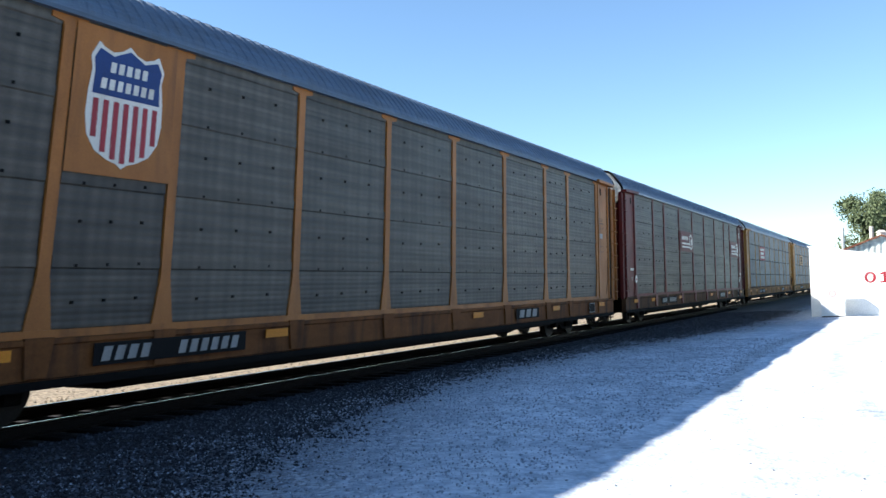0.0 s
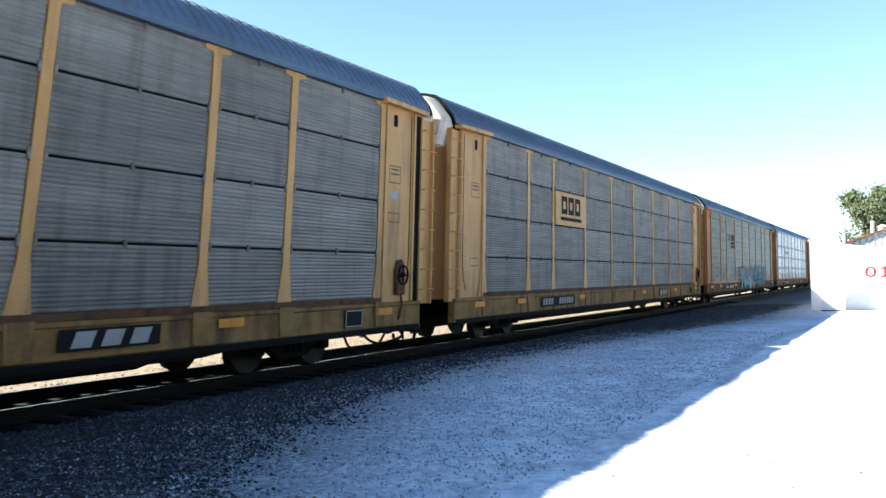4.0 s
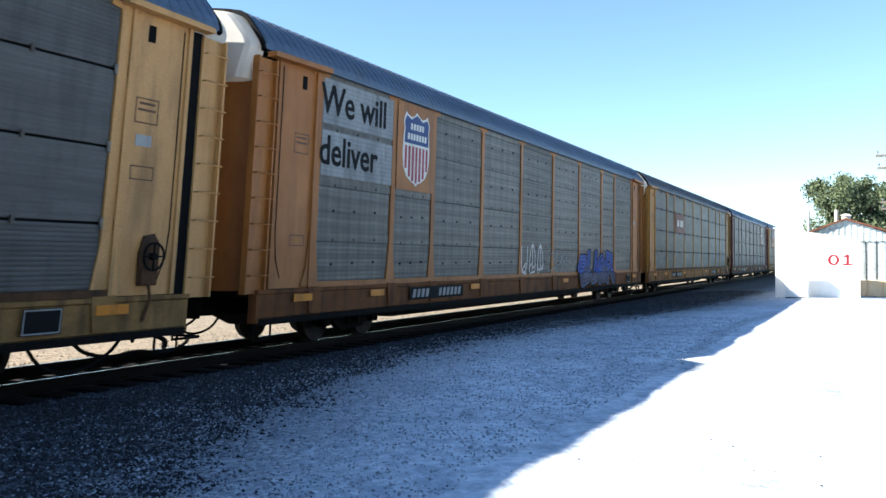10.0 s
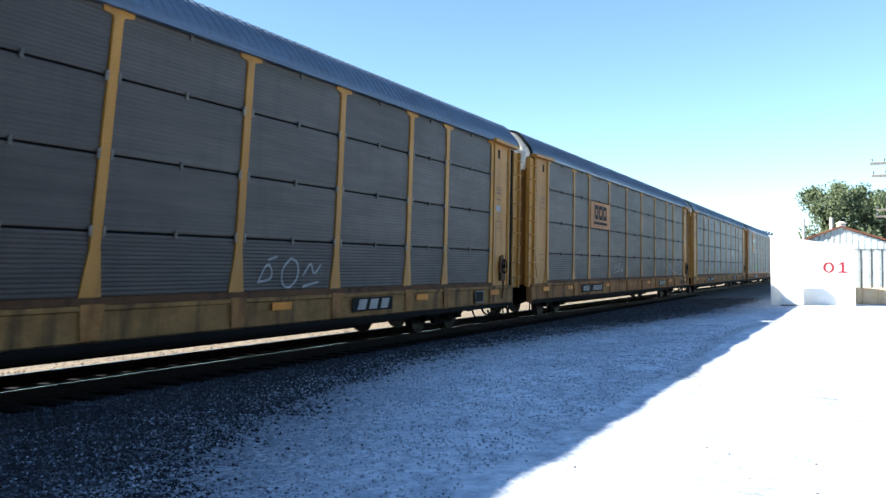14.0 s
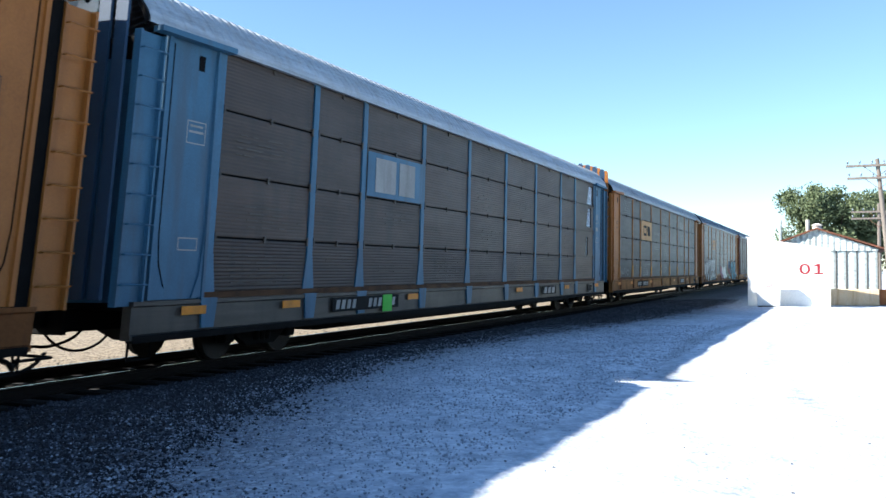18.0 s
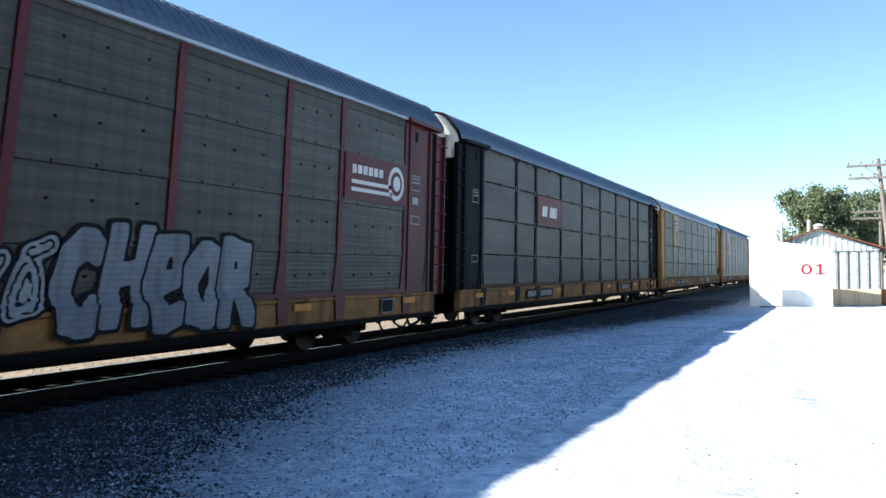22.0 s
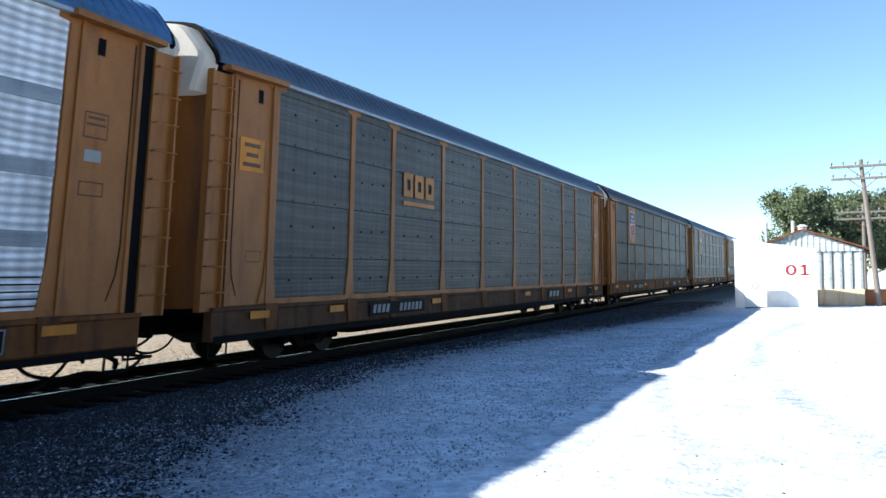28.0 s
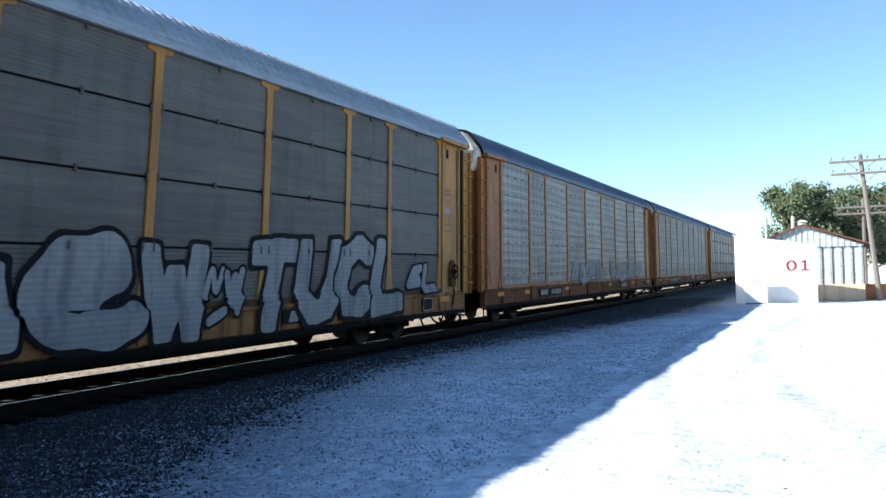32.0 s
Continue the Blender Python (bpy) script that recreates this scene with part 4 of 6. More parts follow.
def rail_car(spec, number):
    posts, panels, roof, sillm, style, caps, emblem, pale = spec
    car = tagged(new("autorack_car"), f"autorack rail car with {posts} posts and {LOOK[panels]} sides", "rail car", "train of autoracks")
    car["tall"] = int(style == "P")
    part("underframe", "underframe", underframe, "under", car)
    if style == "S" or number == 16:
        for z in ((2.1, 3.1, 4.15) if number == 16 else (2.07, 2.97, 3.92)):
            part("deck", ("deck", z), lambda: Geo().box(-13.4, 13.4, -1.4, 1.4, z - 0.12, z), "galv_dark", car)
        if number == 16:
            # solid black fill that stands in for the shaded interior
            part("inner_shell", "shell16", lambda: Geo().box(-13.4, 9.1, -1.41, 1.41, 1.13, 5.06), "inner", car)
        part("deck", "floor", lambda: Geo().box(-13.4, 13.4, -1.36, 1.36, 1.06, 1.12), "galv_dark", car)
    else:
        # solid black fill, added so the gaps look as dark as a shaded interior
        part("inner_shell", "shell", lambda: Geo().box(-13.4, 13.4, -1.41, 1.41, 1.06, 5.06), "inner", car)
    part("roof", "roof", roof_mesh, roof, car)
    for side in (0, 1):
        a = math.pi * side
        fl = 1 if side == 0 else -1
        y = -fl * SIDE
        part("side_sill", "sill", sill, "grime_" + sillm if sillm in ("yellow", "orange", "cream", "brown") else sillm, car, (0, y, 0), a)
        part("lower_flange", "lflange", lambda: Geo().prism([(-0.03, 0.48), (-0.03, 0.57), (0.0, 0.6), (0.1, 0.6), (0.1, 0.48)], -HALF + 0.3, HALF - 0.3, "x"), "under", car, (0, y, 0), a)
        part("skirt", "skirt", skirt, "under", car, (0, y, 0), a)
        part("lower_rail", "lrail", lambda: Geo().box(-12.2, 12.2, 0.015, 0.085, 1.065, 1.165), "grime_brown" if style == "T" else posts, car, (0, y, 0), a)
        part("eave_strip", "eave", eave, "roof_light" if pale else roof, car, (0, y, 0), a)
        for u in POSTS:
            p = part("post", ("post", caps), post(caps), posts, car, (fl * u, y, 0), a)
            if side == 0 and number == 17:
                part("foot_reflector", "frefl", block(0.1, 0.44), "foot_amber", p, (0, 0.026, 1.5))
            if side == 0:
                part("sill_foot", "sfoot", sill_foot, "grime_" + posts if posts in ("yellow", "orange", "cream") else posts, car, (u, y, 0))
                if style == "T":
                    part("lug_row", "lugs", lug_row, "galv" if number % 3 == 1 else "perf_mid", p, kind="stuff")
        for u, w in zip(POSTS, POSTS[1:]):
            wd, mid = round(w - u - (0.21 if side == 0 else 0.16), 2), fl * (u + w) / 2
            if style == "S":
                for z in (2.05, 2.95, 3.9):
                    part("deck_band", ("sband", wd, z), lambda: Geo().box(-wd / 2 + 0.02, wd / 2 - 0.02, 0.04, 0.05, z - 0.1, z + 0.1), "galv_slat", car, (mid, y, 0), a)
                part("panel", ("slat", wd), slat_panel(wd), panels, car, (mid, y, 0), a)
            elif number == 16 and u == 9.22 and side == 0:
                for z0, z1 in TIERS:
                    part("panel", ("holed", wd, z0), holed_panel(wd, z0, z1) if z0 > 1.5 else ribbed_panel(wd, z0, z1, 0.085, 0.004), panels, car, (mid, y, 0), a, "torn panel with an open window" if z0 > 1.5 else "")
                    if z0 > 1.5:
                        part("grille", ("grille", wd, z0), grille(wd, z0, z1), "galv_bright", car, (mid, y, 0), a, "pale slats behind the torn sheet")
            elif number == 16 and side == 1 and u in (-9.22, -12.1):
                part("panel", ("slat", wd), slat_panel(wd), panels, car, (mid, y, 0), a)
            elif style == "T" and side == 0:
                for z0, z1 in TIERS:
                    part("panel", ("tier", wd, z0, panels), ribbed_panel(wd, z0, z1, 0.062, 0.014 if panels == "galv_blue" else 0.007 if z0 < 1.5 else 0.004), panels, car, (mid, y, 0), a)
                part("clip_row", "clips", clip_row, "galv_grey" if number % 3 == 0 else "galv", car, (mid, y, 0), kind="stuff")
            else:
                part("panel", ("tall", wd), tall_panel(wd), panels, car, (mid, y, 0), a)
            if style == "P" and side == 0:
                banded = number == 27
                if banded:
                    for z in (2.03, 3.06, 4.1):
                        part("deck_band", ("band", wd, z), lambda: Geo().box(-wd / 2 + 0.02, wd / 2 - 0.02, 0.039, 0.05, z - 0.12, z + 0.09), "deck_sheet", car, (mid, y, 0))
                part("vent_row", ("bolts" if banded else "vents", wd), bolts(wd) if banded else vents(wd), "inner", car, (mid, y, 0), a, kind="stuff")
        for e in (1, -1):
            kind = e
            at = (fl * e * 12.1, y, 0)
            if number == 16 and side == 1 and e < 0:
                continue
            ep = part("end_panel", ("endp", kind), mirrored(end_panel, e < 0), posts, car, at, a)
            part("top_bar", ("topb", kind), mirrored(top_bar, e < 0), posts, car, at, a)
            lad = part("ladder", ("lad", kind), mirrored(ladder_panel, e < 0), posts, car, (fl * e * (LADDER if e < 0 else LADDER + 0.1), y, 0), a)
            if side == 0:
                if e > 0:
                    # a black strip drawn for the shade between end panel and ladder
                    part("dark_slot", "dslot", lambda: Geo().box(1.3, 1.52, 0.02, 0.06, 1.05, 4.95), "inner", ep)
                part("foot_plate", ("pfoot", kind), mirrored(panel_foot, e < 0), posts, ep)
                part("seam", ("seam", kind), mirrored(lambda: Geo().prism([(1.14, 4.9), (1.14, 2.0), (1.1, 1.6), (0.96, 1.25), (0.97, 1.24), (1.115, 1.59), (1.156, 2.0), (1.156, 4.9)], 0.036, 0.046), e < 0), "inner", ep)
                # a black patch drawn for the shade in a small opening
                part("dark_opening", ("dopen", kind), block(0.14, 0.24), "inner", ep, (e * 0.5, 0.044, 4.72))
                if posts == "red" and e < 0:
                    part("stencil_bar", "rsb", block(0.46, 0.09, 0.003), "white", ep, (-0.5, 0.04, 2.1))
                    part("round_sticker", "rst", disc(0.15), "white", ep, (-0.1, -0.002, 1.72))
                    part("round_sticker_mark", "rstm", block(0.2, 0.05), "signred", ep, (-0.1, -0.009, 1.72))
                    for i, w in enumerate((0.26, 0.2)):
                        part("stencil_bar", ("rsl", w), block(w, 0.03, 0.003), "silver", ep, (-0.5, 0.041, 1.78 - 0.08 * i))
                    for i in range(9):
                        part("rung", ("rung", kind), mirrored(rung, e < 0), posts, lad, (0, 0, 1.3 + 0.42 * i))
                    continue
                part("framed_stencil", "fsten", outline_box(0.44, 0.36), "brown" if posts in ("yellow", "orange", "cream") else "silver", ep, (e * 0.52, 0.04, 3.62))
                part("framed_stencil", "fsten2", outline_box(0.44, 0.2), "brown" if posts in ("yellow", "orange", "cream") else "silver", ep, (e * 0.52, 0.04, 1.9 if e < 0 else 2.75))
                for i, w in enumerate((0.3, 0.34)):
                    part("stencil_bar", ("sbar", w), block(w, 0.035, 0.003), "brown" if posts in ("yellow", "orange", "cream") else "silver", ep, (e * 0.52, 0.041, 3.72 - 0.09 * i))
                if posts == "red" and e > 0:
                    part("stencil_bar", "rsb", block(0.46, 0.09, 0.003), "white", ep, (0.66, 0.04, 2.02))
                    part("round_sticker", "rst2", disc(0.17), "white", ep, (0.05, 0.02, 1.66))
                    part("round_sticker_mark", "rstm2", slanted(0.06, 0.24, -0.8), "silver", ep, (0.05, 0.012, 1.66))
                    for i in range(4):
                        part("stencil_bar", ("rtop", i), block(0.12 + 0.07 * i, 0.05, 0.003), "white", ep, (0.62, 0.04, 4.62 - 0.1 * i))
                        part("stencil_bar", ("rin", i), block(0.34 - 0.05 * i, 0.03, 0.003), "silver", ep, (0.48, 0.04, 3.74 - 0.08 * i))
                        if i < 3:
                            part("stencil_bar", ("rlow", i), block(0.24, 0.03, 0.003), "silver", ep, (0.72, 0.04, 1.8 - 0.07 * i))
                if e > 0:
                    part("stencil_bar", ("sbar2",), block(0.3, 0.16, 0.003), "silver", ep, (e * 0.5, 0.041, 3.2))
                for i in range(9):
                    part("rung", ("rung", kind), mirrored(rung, e < 0), posts, lad, (0, 0, 1.3 + 0.42 * i))
        if side == 0:
            for i, u in enumerate((-12.45, -9.85, -4.9, 2.6, 7.9, 12.25)):
                part("reflector", "refl", block(0.55, 0.13), "reflector", car, (u, y - 0.045, 0.9), a)
    for e in (1, -1):
        a = 0 if e > 0 else math.pi
        if number in (16, 17) and (number == 16 or e < 0):
            for k in range(9):
                # the blue car's pickets carry the gap's shade in a darker blue
                part("end_picket", ("pick", k), picket(-1.28 + 0.32 * k), "shaded_blue" if number == 16 else "orange", car, (e * (HALF + 0.2), 0, 0), a)
        if number != 16 and not (number == 17 and e < 0):
            part("end_cap", "ecap", end_cap, "cap_white", car, (e * (HALF - 0.02), 0, 0), a)
        part("end_hoop", "hoop", end_hoop, "under", car, (e * (HALF - 0.04), 0, 0), a)
        for s in (1, -1):
            part("end_door", ("edoor", s), across(end_door, s), posts, car, (e * (HALF - 0.06), 0, 0), a)
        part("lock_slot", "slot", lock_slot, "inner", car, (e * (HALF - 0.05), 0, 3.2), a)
        part("coupler", "coup", coupler, "under", car, (e * (HALF - 0.05), 0, 0), a)
        for k in (0, 1, 2):
            part("air_hose", ("hose", k), hose(k), "under", car, (e * (HALF - 0.1), 0, 0), a)
        part("uncoupling_lever", "lever", lever, "under", car, (e * (HALF - 0.1), 0, 0), a)
        part("step", "step", step, "under", car, (e * 13.4, 0, 0), 0)
        truck = part("truck", "bolster", lambda: Geo().box(-0.25, 0.25, -1.0, 1.0, 0.4, 0.62, 0.03), "under", car, (e * 10.05, 0, 0))
        for s in (1, -1):
            part("side_frame", "tframe", truck_frame, "under", truck, (0, s * 1.0, 0), 0 if s < 0 else math.pi)
            for u in (-0.9, 0.9):
                part("wheel", "wheel", wheel, "wheel", truck, (u, s * 0.76, 0), 0 if s < 0 else math.pi)
    if style == "T" and number not in (11, 16, 17):
        hb = part("hand_brake", "brake_r", brake_recess, "grime_brown", car, (12.75, -SIDE, 0), 0, "rusty hand brake plate")
        part("brake_wheel", "brake_w", brake_wheel, "under", hb)
        part("brake_gear", "brake_g", brake_gear, "grime_brown", hb)
    emblems(car, posts, emblem, number)
    return car


def emblems(car, posts, kind, number):
    f = -SIDE - 0.012

    def flat(name, key, build, mat, x, z, off=0.0, label=""):
        return part(name, key, build, mat, car, (x, f - off, z), 0, label)
    # number field on the sill with pale slanted bars
    flat("number_field", "numf", block(2.8, 0.28), "black", -7.05, 0.83, 0.034)
    for x, n in ((-8.25, 4), (-6.95, 6)):
        for i in range(n):
            flat("number_bar", "numb", slanted(0.13, 0.18), "silver", x + 0.21 * i, 0.83, 0.042)
    flat("initial_field", "inif", block(1.6, 0.27), "black", 5.7, 0.83, 0.034)
    for i in range(3):
        flat("initial_bar", "inib", slanted(0.3, 0.2, 0.35), "silver", 5.26 + 0.45 * i, 0.83, 0.042)
    flat("placard", "plac", block(0.56, 0.32), "black", 11.18, 0.81, 0.034)
    flat("placard_frame", "placf", outline_box(0.54, 0.3), "silver", 11.18, 0.81, 0.042)
    if number in (3, 8, 12, 25):
        part("notice", ("notice",), block(0.7, 0.58, 0.004), "reflector" if number in (8, 25) else "cream", car, (-12.8, -SIDE + 0.036, 3.65))
        for i, w in enumerate((0.46, 0.34, 0.5)):
            part("notice_line", ("nline", w), block(w, 0.07, 0.003), "brown", car, (-12.8, -SIDE + 0.03, 3.82 - 0.17 * i))
    if kind == "shield" or kind == "slogan":
        x = -8.255
        flat("emblem_board", "uboard", block(1.74, 1.92), posts, x, 4.04, -0.03)
        flat("shield_rim", "urim", shield(1.26, 1.46), "white", x, 4.02, -0.02)
        flat("shield_head", "uhead", lambda: Geo().prism([(-0.57, 0.1), (-0.55, 0.4), (-0.58, 0.56), (-0.5, 0.7), (-0.27, 0.63), (0, 0.75), (0.27, 0.63), (0.5, 0.7), (0.58, 0.56), (0.55, 0.4), (0.57, 0.1)], -0.006, 0), "signblue", x, 4.02, -0.012)
        for i in range(7):
            h = (0.5, 0.68, 0.76, 0.8, 0.76, 0.68, 0.5)[i]
            flat("stripe", ("ustr", h), block(0.085, h), "signred", x - 0.5 + 0.1667 * i, 4.06 - h / 2, -0.012)
        for z, n in ((4.5, 5), (4.27, 7)):
            for i in range(n):
                flat("word_bar", "uw", slanted(0.085, 0.14, 0.1), "white", x + 0.135 * (i - (n - 1) / 2), z, -0.004)
    if kind == "slogan":
        flat("slogan_field", "slog", block(2.68, 0.85), "spray_silver", -10.66, 4.52, -0.045)
        flat("slogan_field", "slog", block(2.68, 0.85), "spray_silver", -10.66, 3.55, -0.045)
        for word, z in (("We will", 4.3), ("deliver", 3.34)):
            ob = new("lettering", lettering(word, 0.78, "black", 0.012))
            ob.parent, ob.location = car, (-12.08, f + 0.035, z)
    if kind in ("plate", "plate2", "darkplate"):
        x = -5.82
        bar = "black"
        flat("emblem_board", "cboard", block(2.74, 1.0), {"plate": "cream", "plate2": "cream", "darkplate": "orange"}[kind], x, 3.57, -0.02)
        if kind == "plate2":
            flat("emblem_shape", "ccn", outline_box(0.82, 0.54, 0.13), bar, x - 0.5, 3.57, -0.008)
            flat("emblem_shape", "ccm", slanted(0.7, 0.5, -0.3), bar, x + 0.5, 3.57, -0.012)
        else:
            for i in range(3):
                flat("emblem_shape", ("cc1", kind), outline_box(0.52, 0.54, 0.15), bar, x - 0.62 + 0.61 * i, 3.68, -0.008)
            flat("emblem_bar", "cbar", block(1.9, 0.1), bar, x, 3.27, -0.012)
    if kind in ("redplate3", "redplate1"):
        x = -5.82
        flat("emblem_board", "rboard", block(2.74, 1.0), "signred" if kind == "redplate3" else "red", x, 3.57, -0.02)
        rows = ((3.84, 7), (3.57, 6), (3.29, 7)) if kind == "redplate3" else ((3.57, 6),)
        for z, n in rows:
            h = 0.18 if kind == "redplate3" else 0.36
            for i in range(n):
                if kind == "redplate1" and i == 2:
                    continue
                flat("word_bar", ("rw", kind), slanted(0.22 if kind == "redplate3" else 0.26, h, 0.2), "white", x - 0.95 + 0.28 * i + (0.18 if kind == "redplate1" else 0), z, -0.012)
    if kind == "redbar":
        red = posts
        for x in (-2.92, 10.66):
            flat("emblem_board", "rb", block(2.74, 0.95), red, x, 3.5, -0.02)
            for z in (3.24, 3.4):
                flat("word_bar", "rbw", block(1.8, 0.08), "white", x - 0.22, z, -0.012)
            for i in range(6):
                flat("word_bar", "rbt", block(0.17, 0.18), "white", x - 1.02 + 0.23 * i, 3.66, -0.012)
            flat("wheel_mark", "rbc", disc(0.38), "white", x + 0.85, 3.5, -0.012)
            flat("wheel_mark_ring", "rbd", disc(0.27), red, x + 0.85, 3.5, -0.004)
            flat("wheel_mark_core", "rbe", disc(0.17), "white", x + 0.85, 3.5, 0.004)
    if kind == "darkbars":
        for i, w in enumerate((1.4, 1.25, 1.1, 0.95)):
            flat("emblem_bar", ("db", w), block(w, 0.045), "black", -6.3 - w * 0.0 + 0.05 * i, 3.86 - 0.09 * i, -0.04)
        for i in range(2):
            flat("emblem_shape", "dbs", slanted(0.34, 0.34), "black", -5.45 + 0.4 * i, 3.74, -0.04)
        for z, n in ((3.42, 7), (3.2, 8)):
            for i in range(n):
                flat("word_bar", "dbw", block(0.13, 0.15), "black", -6.0 + 0.17 * i, z, -0.04)
    if kind == "orangebars":
        for i in range(3):
            flat("emblem_edge", ("oc0",), outline_box(0.56, 0.62, 0.2), "brown", -6.5 + 0.62 * i, 3.7, -0.046)
            flat("emblem_shape", ("oc1",), outline_box(0.5, 0.56, 0.15), "amber", -6.5 + 0.62 * i, 3.7, -0.036)
        flat("emblem_bar", "obb", block(1.8, 0.1), "amber", -5.87, 3.26, -0.04)
    if kind == "script":
        for i, w in enumerate((0.26, 0.2, 0.14, 0.14, 0.2, 0.28, 0.2, 0.2)):
            flat("emblem_shape", ("scr", w, i == 0), outline_box(w, 0.44 if i == 0 else 0.28, 0.06), "black", -6.95 + 0.29 * i, 3.45 + (0.06 if i == 0 else 0) - 0.006 * i, -0.03)
    if kind == "round":
        x = 8.255
        flat("emblem_board", "nboard", block(1.74, 1.95), posts, x, 4.04, -0.03)
        flat("round_field", "nfield", disc(0.78), "white", x, 4.02, -0.02)
        flat("ring_inner", "nring", disc(0.45), "maroon", x, 4.02, -0.012)
        flat("cross_bar", "ncx", block(0.9, 0.18), "white", x, 4.02, -0.004)
        flat("cross_bar", "ncy", block(0.18, 0.9), "white", x, 4.02, -0.003)
        flat("word_bar", "nw", block(0.62, 0.06), "maroon", x, 4.02, 0.004)
        for i in range(24):
            if i in (6, 18):
                continue
            b = i * 2 * math.pi / 24
            ob = flat("ring_letter", "nl", block(0.08, 0.17), "maroon", x + 0.62 * math.cos(b), 4.02 + 0.62 * math.sin(b), -0.012)
            ob.rotation_euler = (0, math.pi / 2 - b, 0)
        for i in range(6):
            part("stencil_bar", ("nst",), block(0.1, 0.14, 0.003), "silver", car, (12.5 + 0.12 * i, -SIDE + 0.036, 4.1))
        part("framed_stencil", ("nfs",), outline_box(0.8, 0.34, 0.03), "silver", car, (12.8, -SIDE + 0.03, 4.1))
    if kind == "flag":
        x = -8.255
        flat("emblem_board", "fboard", block(1.74, 1.92), posts, x, 4.04, -0.02)
        flat("flag_red", "fred", lambda: Geo().prism([(-0.5, 0.36), (-0.1, 0.3), (0.62, 0.22), (0.62, -0.4), (0.4, -0.34)], -0.006, 0), "pinkred", x, 4.3, -0.012)
        flat("flag_green", "fgreen", lambda: Geo().prism([(-0.5, 0.36), (0.4, -0.5), (0.5, -0.72), (-0.1, -0.5), (-0.68, -0.42)], -0.006, 0), "signgreen", x, 4.3, -0.004)
        for i in range(3):
            flat("word_bar", "fw", slanted(0.22, 0.24, -0.1), "white", x - 0.3 + 0.29 * i, 4.2 - 0.03 * i, 0.004)
    if kind == "greyplate":
        flat("emblem_board", "gbd", block(2.7, 0.95), "blue", -5.82, 3.55, -0.03)
        flat("emblem_shape", "gs1", block(0.95, 0.74), "silver", -6.35, 3.55, -0.02)
        flat("emblem_shape", "gs2", block(0.8, 0.74), "silver", -5.3, 3.55, -0.02)
    if number == 15:
        flat("sticker", "gst", block(0.42, 0.36), "lime", -5.9, 1.62, -0.03)
    if number == 16:
        flat("sticker", "gst", block(0.4, 0.34), "lime", -6.2, 0.8, 0.05)
    if number == 17:
        # upright slits worn through the last sheets, and the fold across the end panel
        for u, z, h in ((10.75, 4.5, 0.5), (10.95, 4.45, 0.6), (11.15, 4.5, 0.45), (11.75, 4.62, 0.3), (10.9, 3.6, 0.3), (11.1, 3.55, 0.55), (11.3, 3.55, 0.6), (11.6, 3.6, 0.4), (11.8, 3.65, 0.5),
                        (10.6, 2.55, 0.5), (10.8, 2.5, 0.62), (11.2, 2.55, 0.6), (11.4, 2.5, 0.66), (11.8, 2.6, 0.4)):
            part("worn_slit", ("wslit", h), block(0.028, h, 0.004), "silver", car, (u, -SIDE + 0.044, z))
        part("panel_fold", "pfold", block(1.02, 0.03, 0.004), "inner", car, (12.8, -SIDE + 0.044, 2.62))
    if number in (16, 17):
        rng = random.Random(number)
        for u, w in zip(POSTS, POSTS[1:]):
            for z0, z1 in TIERS[:3] if number == 16 else TIERS:
                if rng.random() < (0.75 if number == 16 else 0.45):
                    rows = rng.randint(2, 6)
                    low, tilt = rng.uniform(z0 + 0.1, z1 - 0.12 * rows - 0.05), rng.choice((0, 0, 1))
                    seed = rng.randint(0, 5)
                    part("worn_slotting", ("wslot", rows, round(w - u, 1), seed), slotting(rows, w - u, seed), "silver" if number == 17 else "galv_umber", car, ((u + w) / 2, -SIDE + 0.042, low), kind="stuff")
    if kind == "whitebars":
        for i in range(3):
            flat("word_bar", "wb", block(1.2 - 0.2 * i, 0.06), "silver", 4.9, 2.9 - 0.16 * i, -0.03)


def slotting(rows, w, seed):
    """Rows of short worn slots in a panel, bright where the paint has gone."""
    def build():
        rng = random.Random(seed)
        g = Geo()
        a = rng.uniform(-0.38, -0.2) * w
        for k in range(rows):
            x, end = a + rng.uniform(0, 0.2), rng.uniform(0.05, 0.38) * w
            while x < end:
                step = rng.uniform(0.12, 0.5)
                g.box(x, min(x + step, end + 0.05), -0.004, 0.0, 0.11 * k - 0.01, 0.11 * k + 0.012)
                x += step + rng.uniform(0.03, 0.3)
        return g
    return build


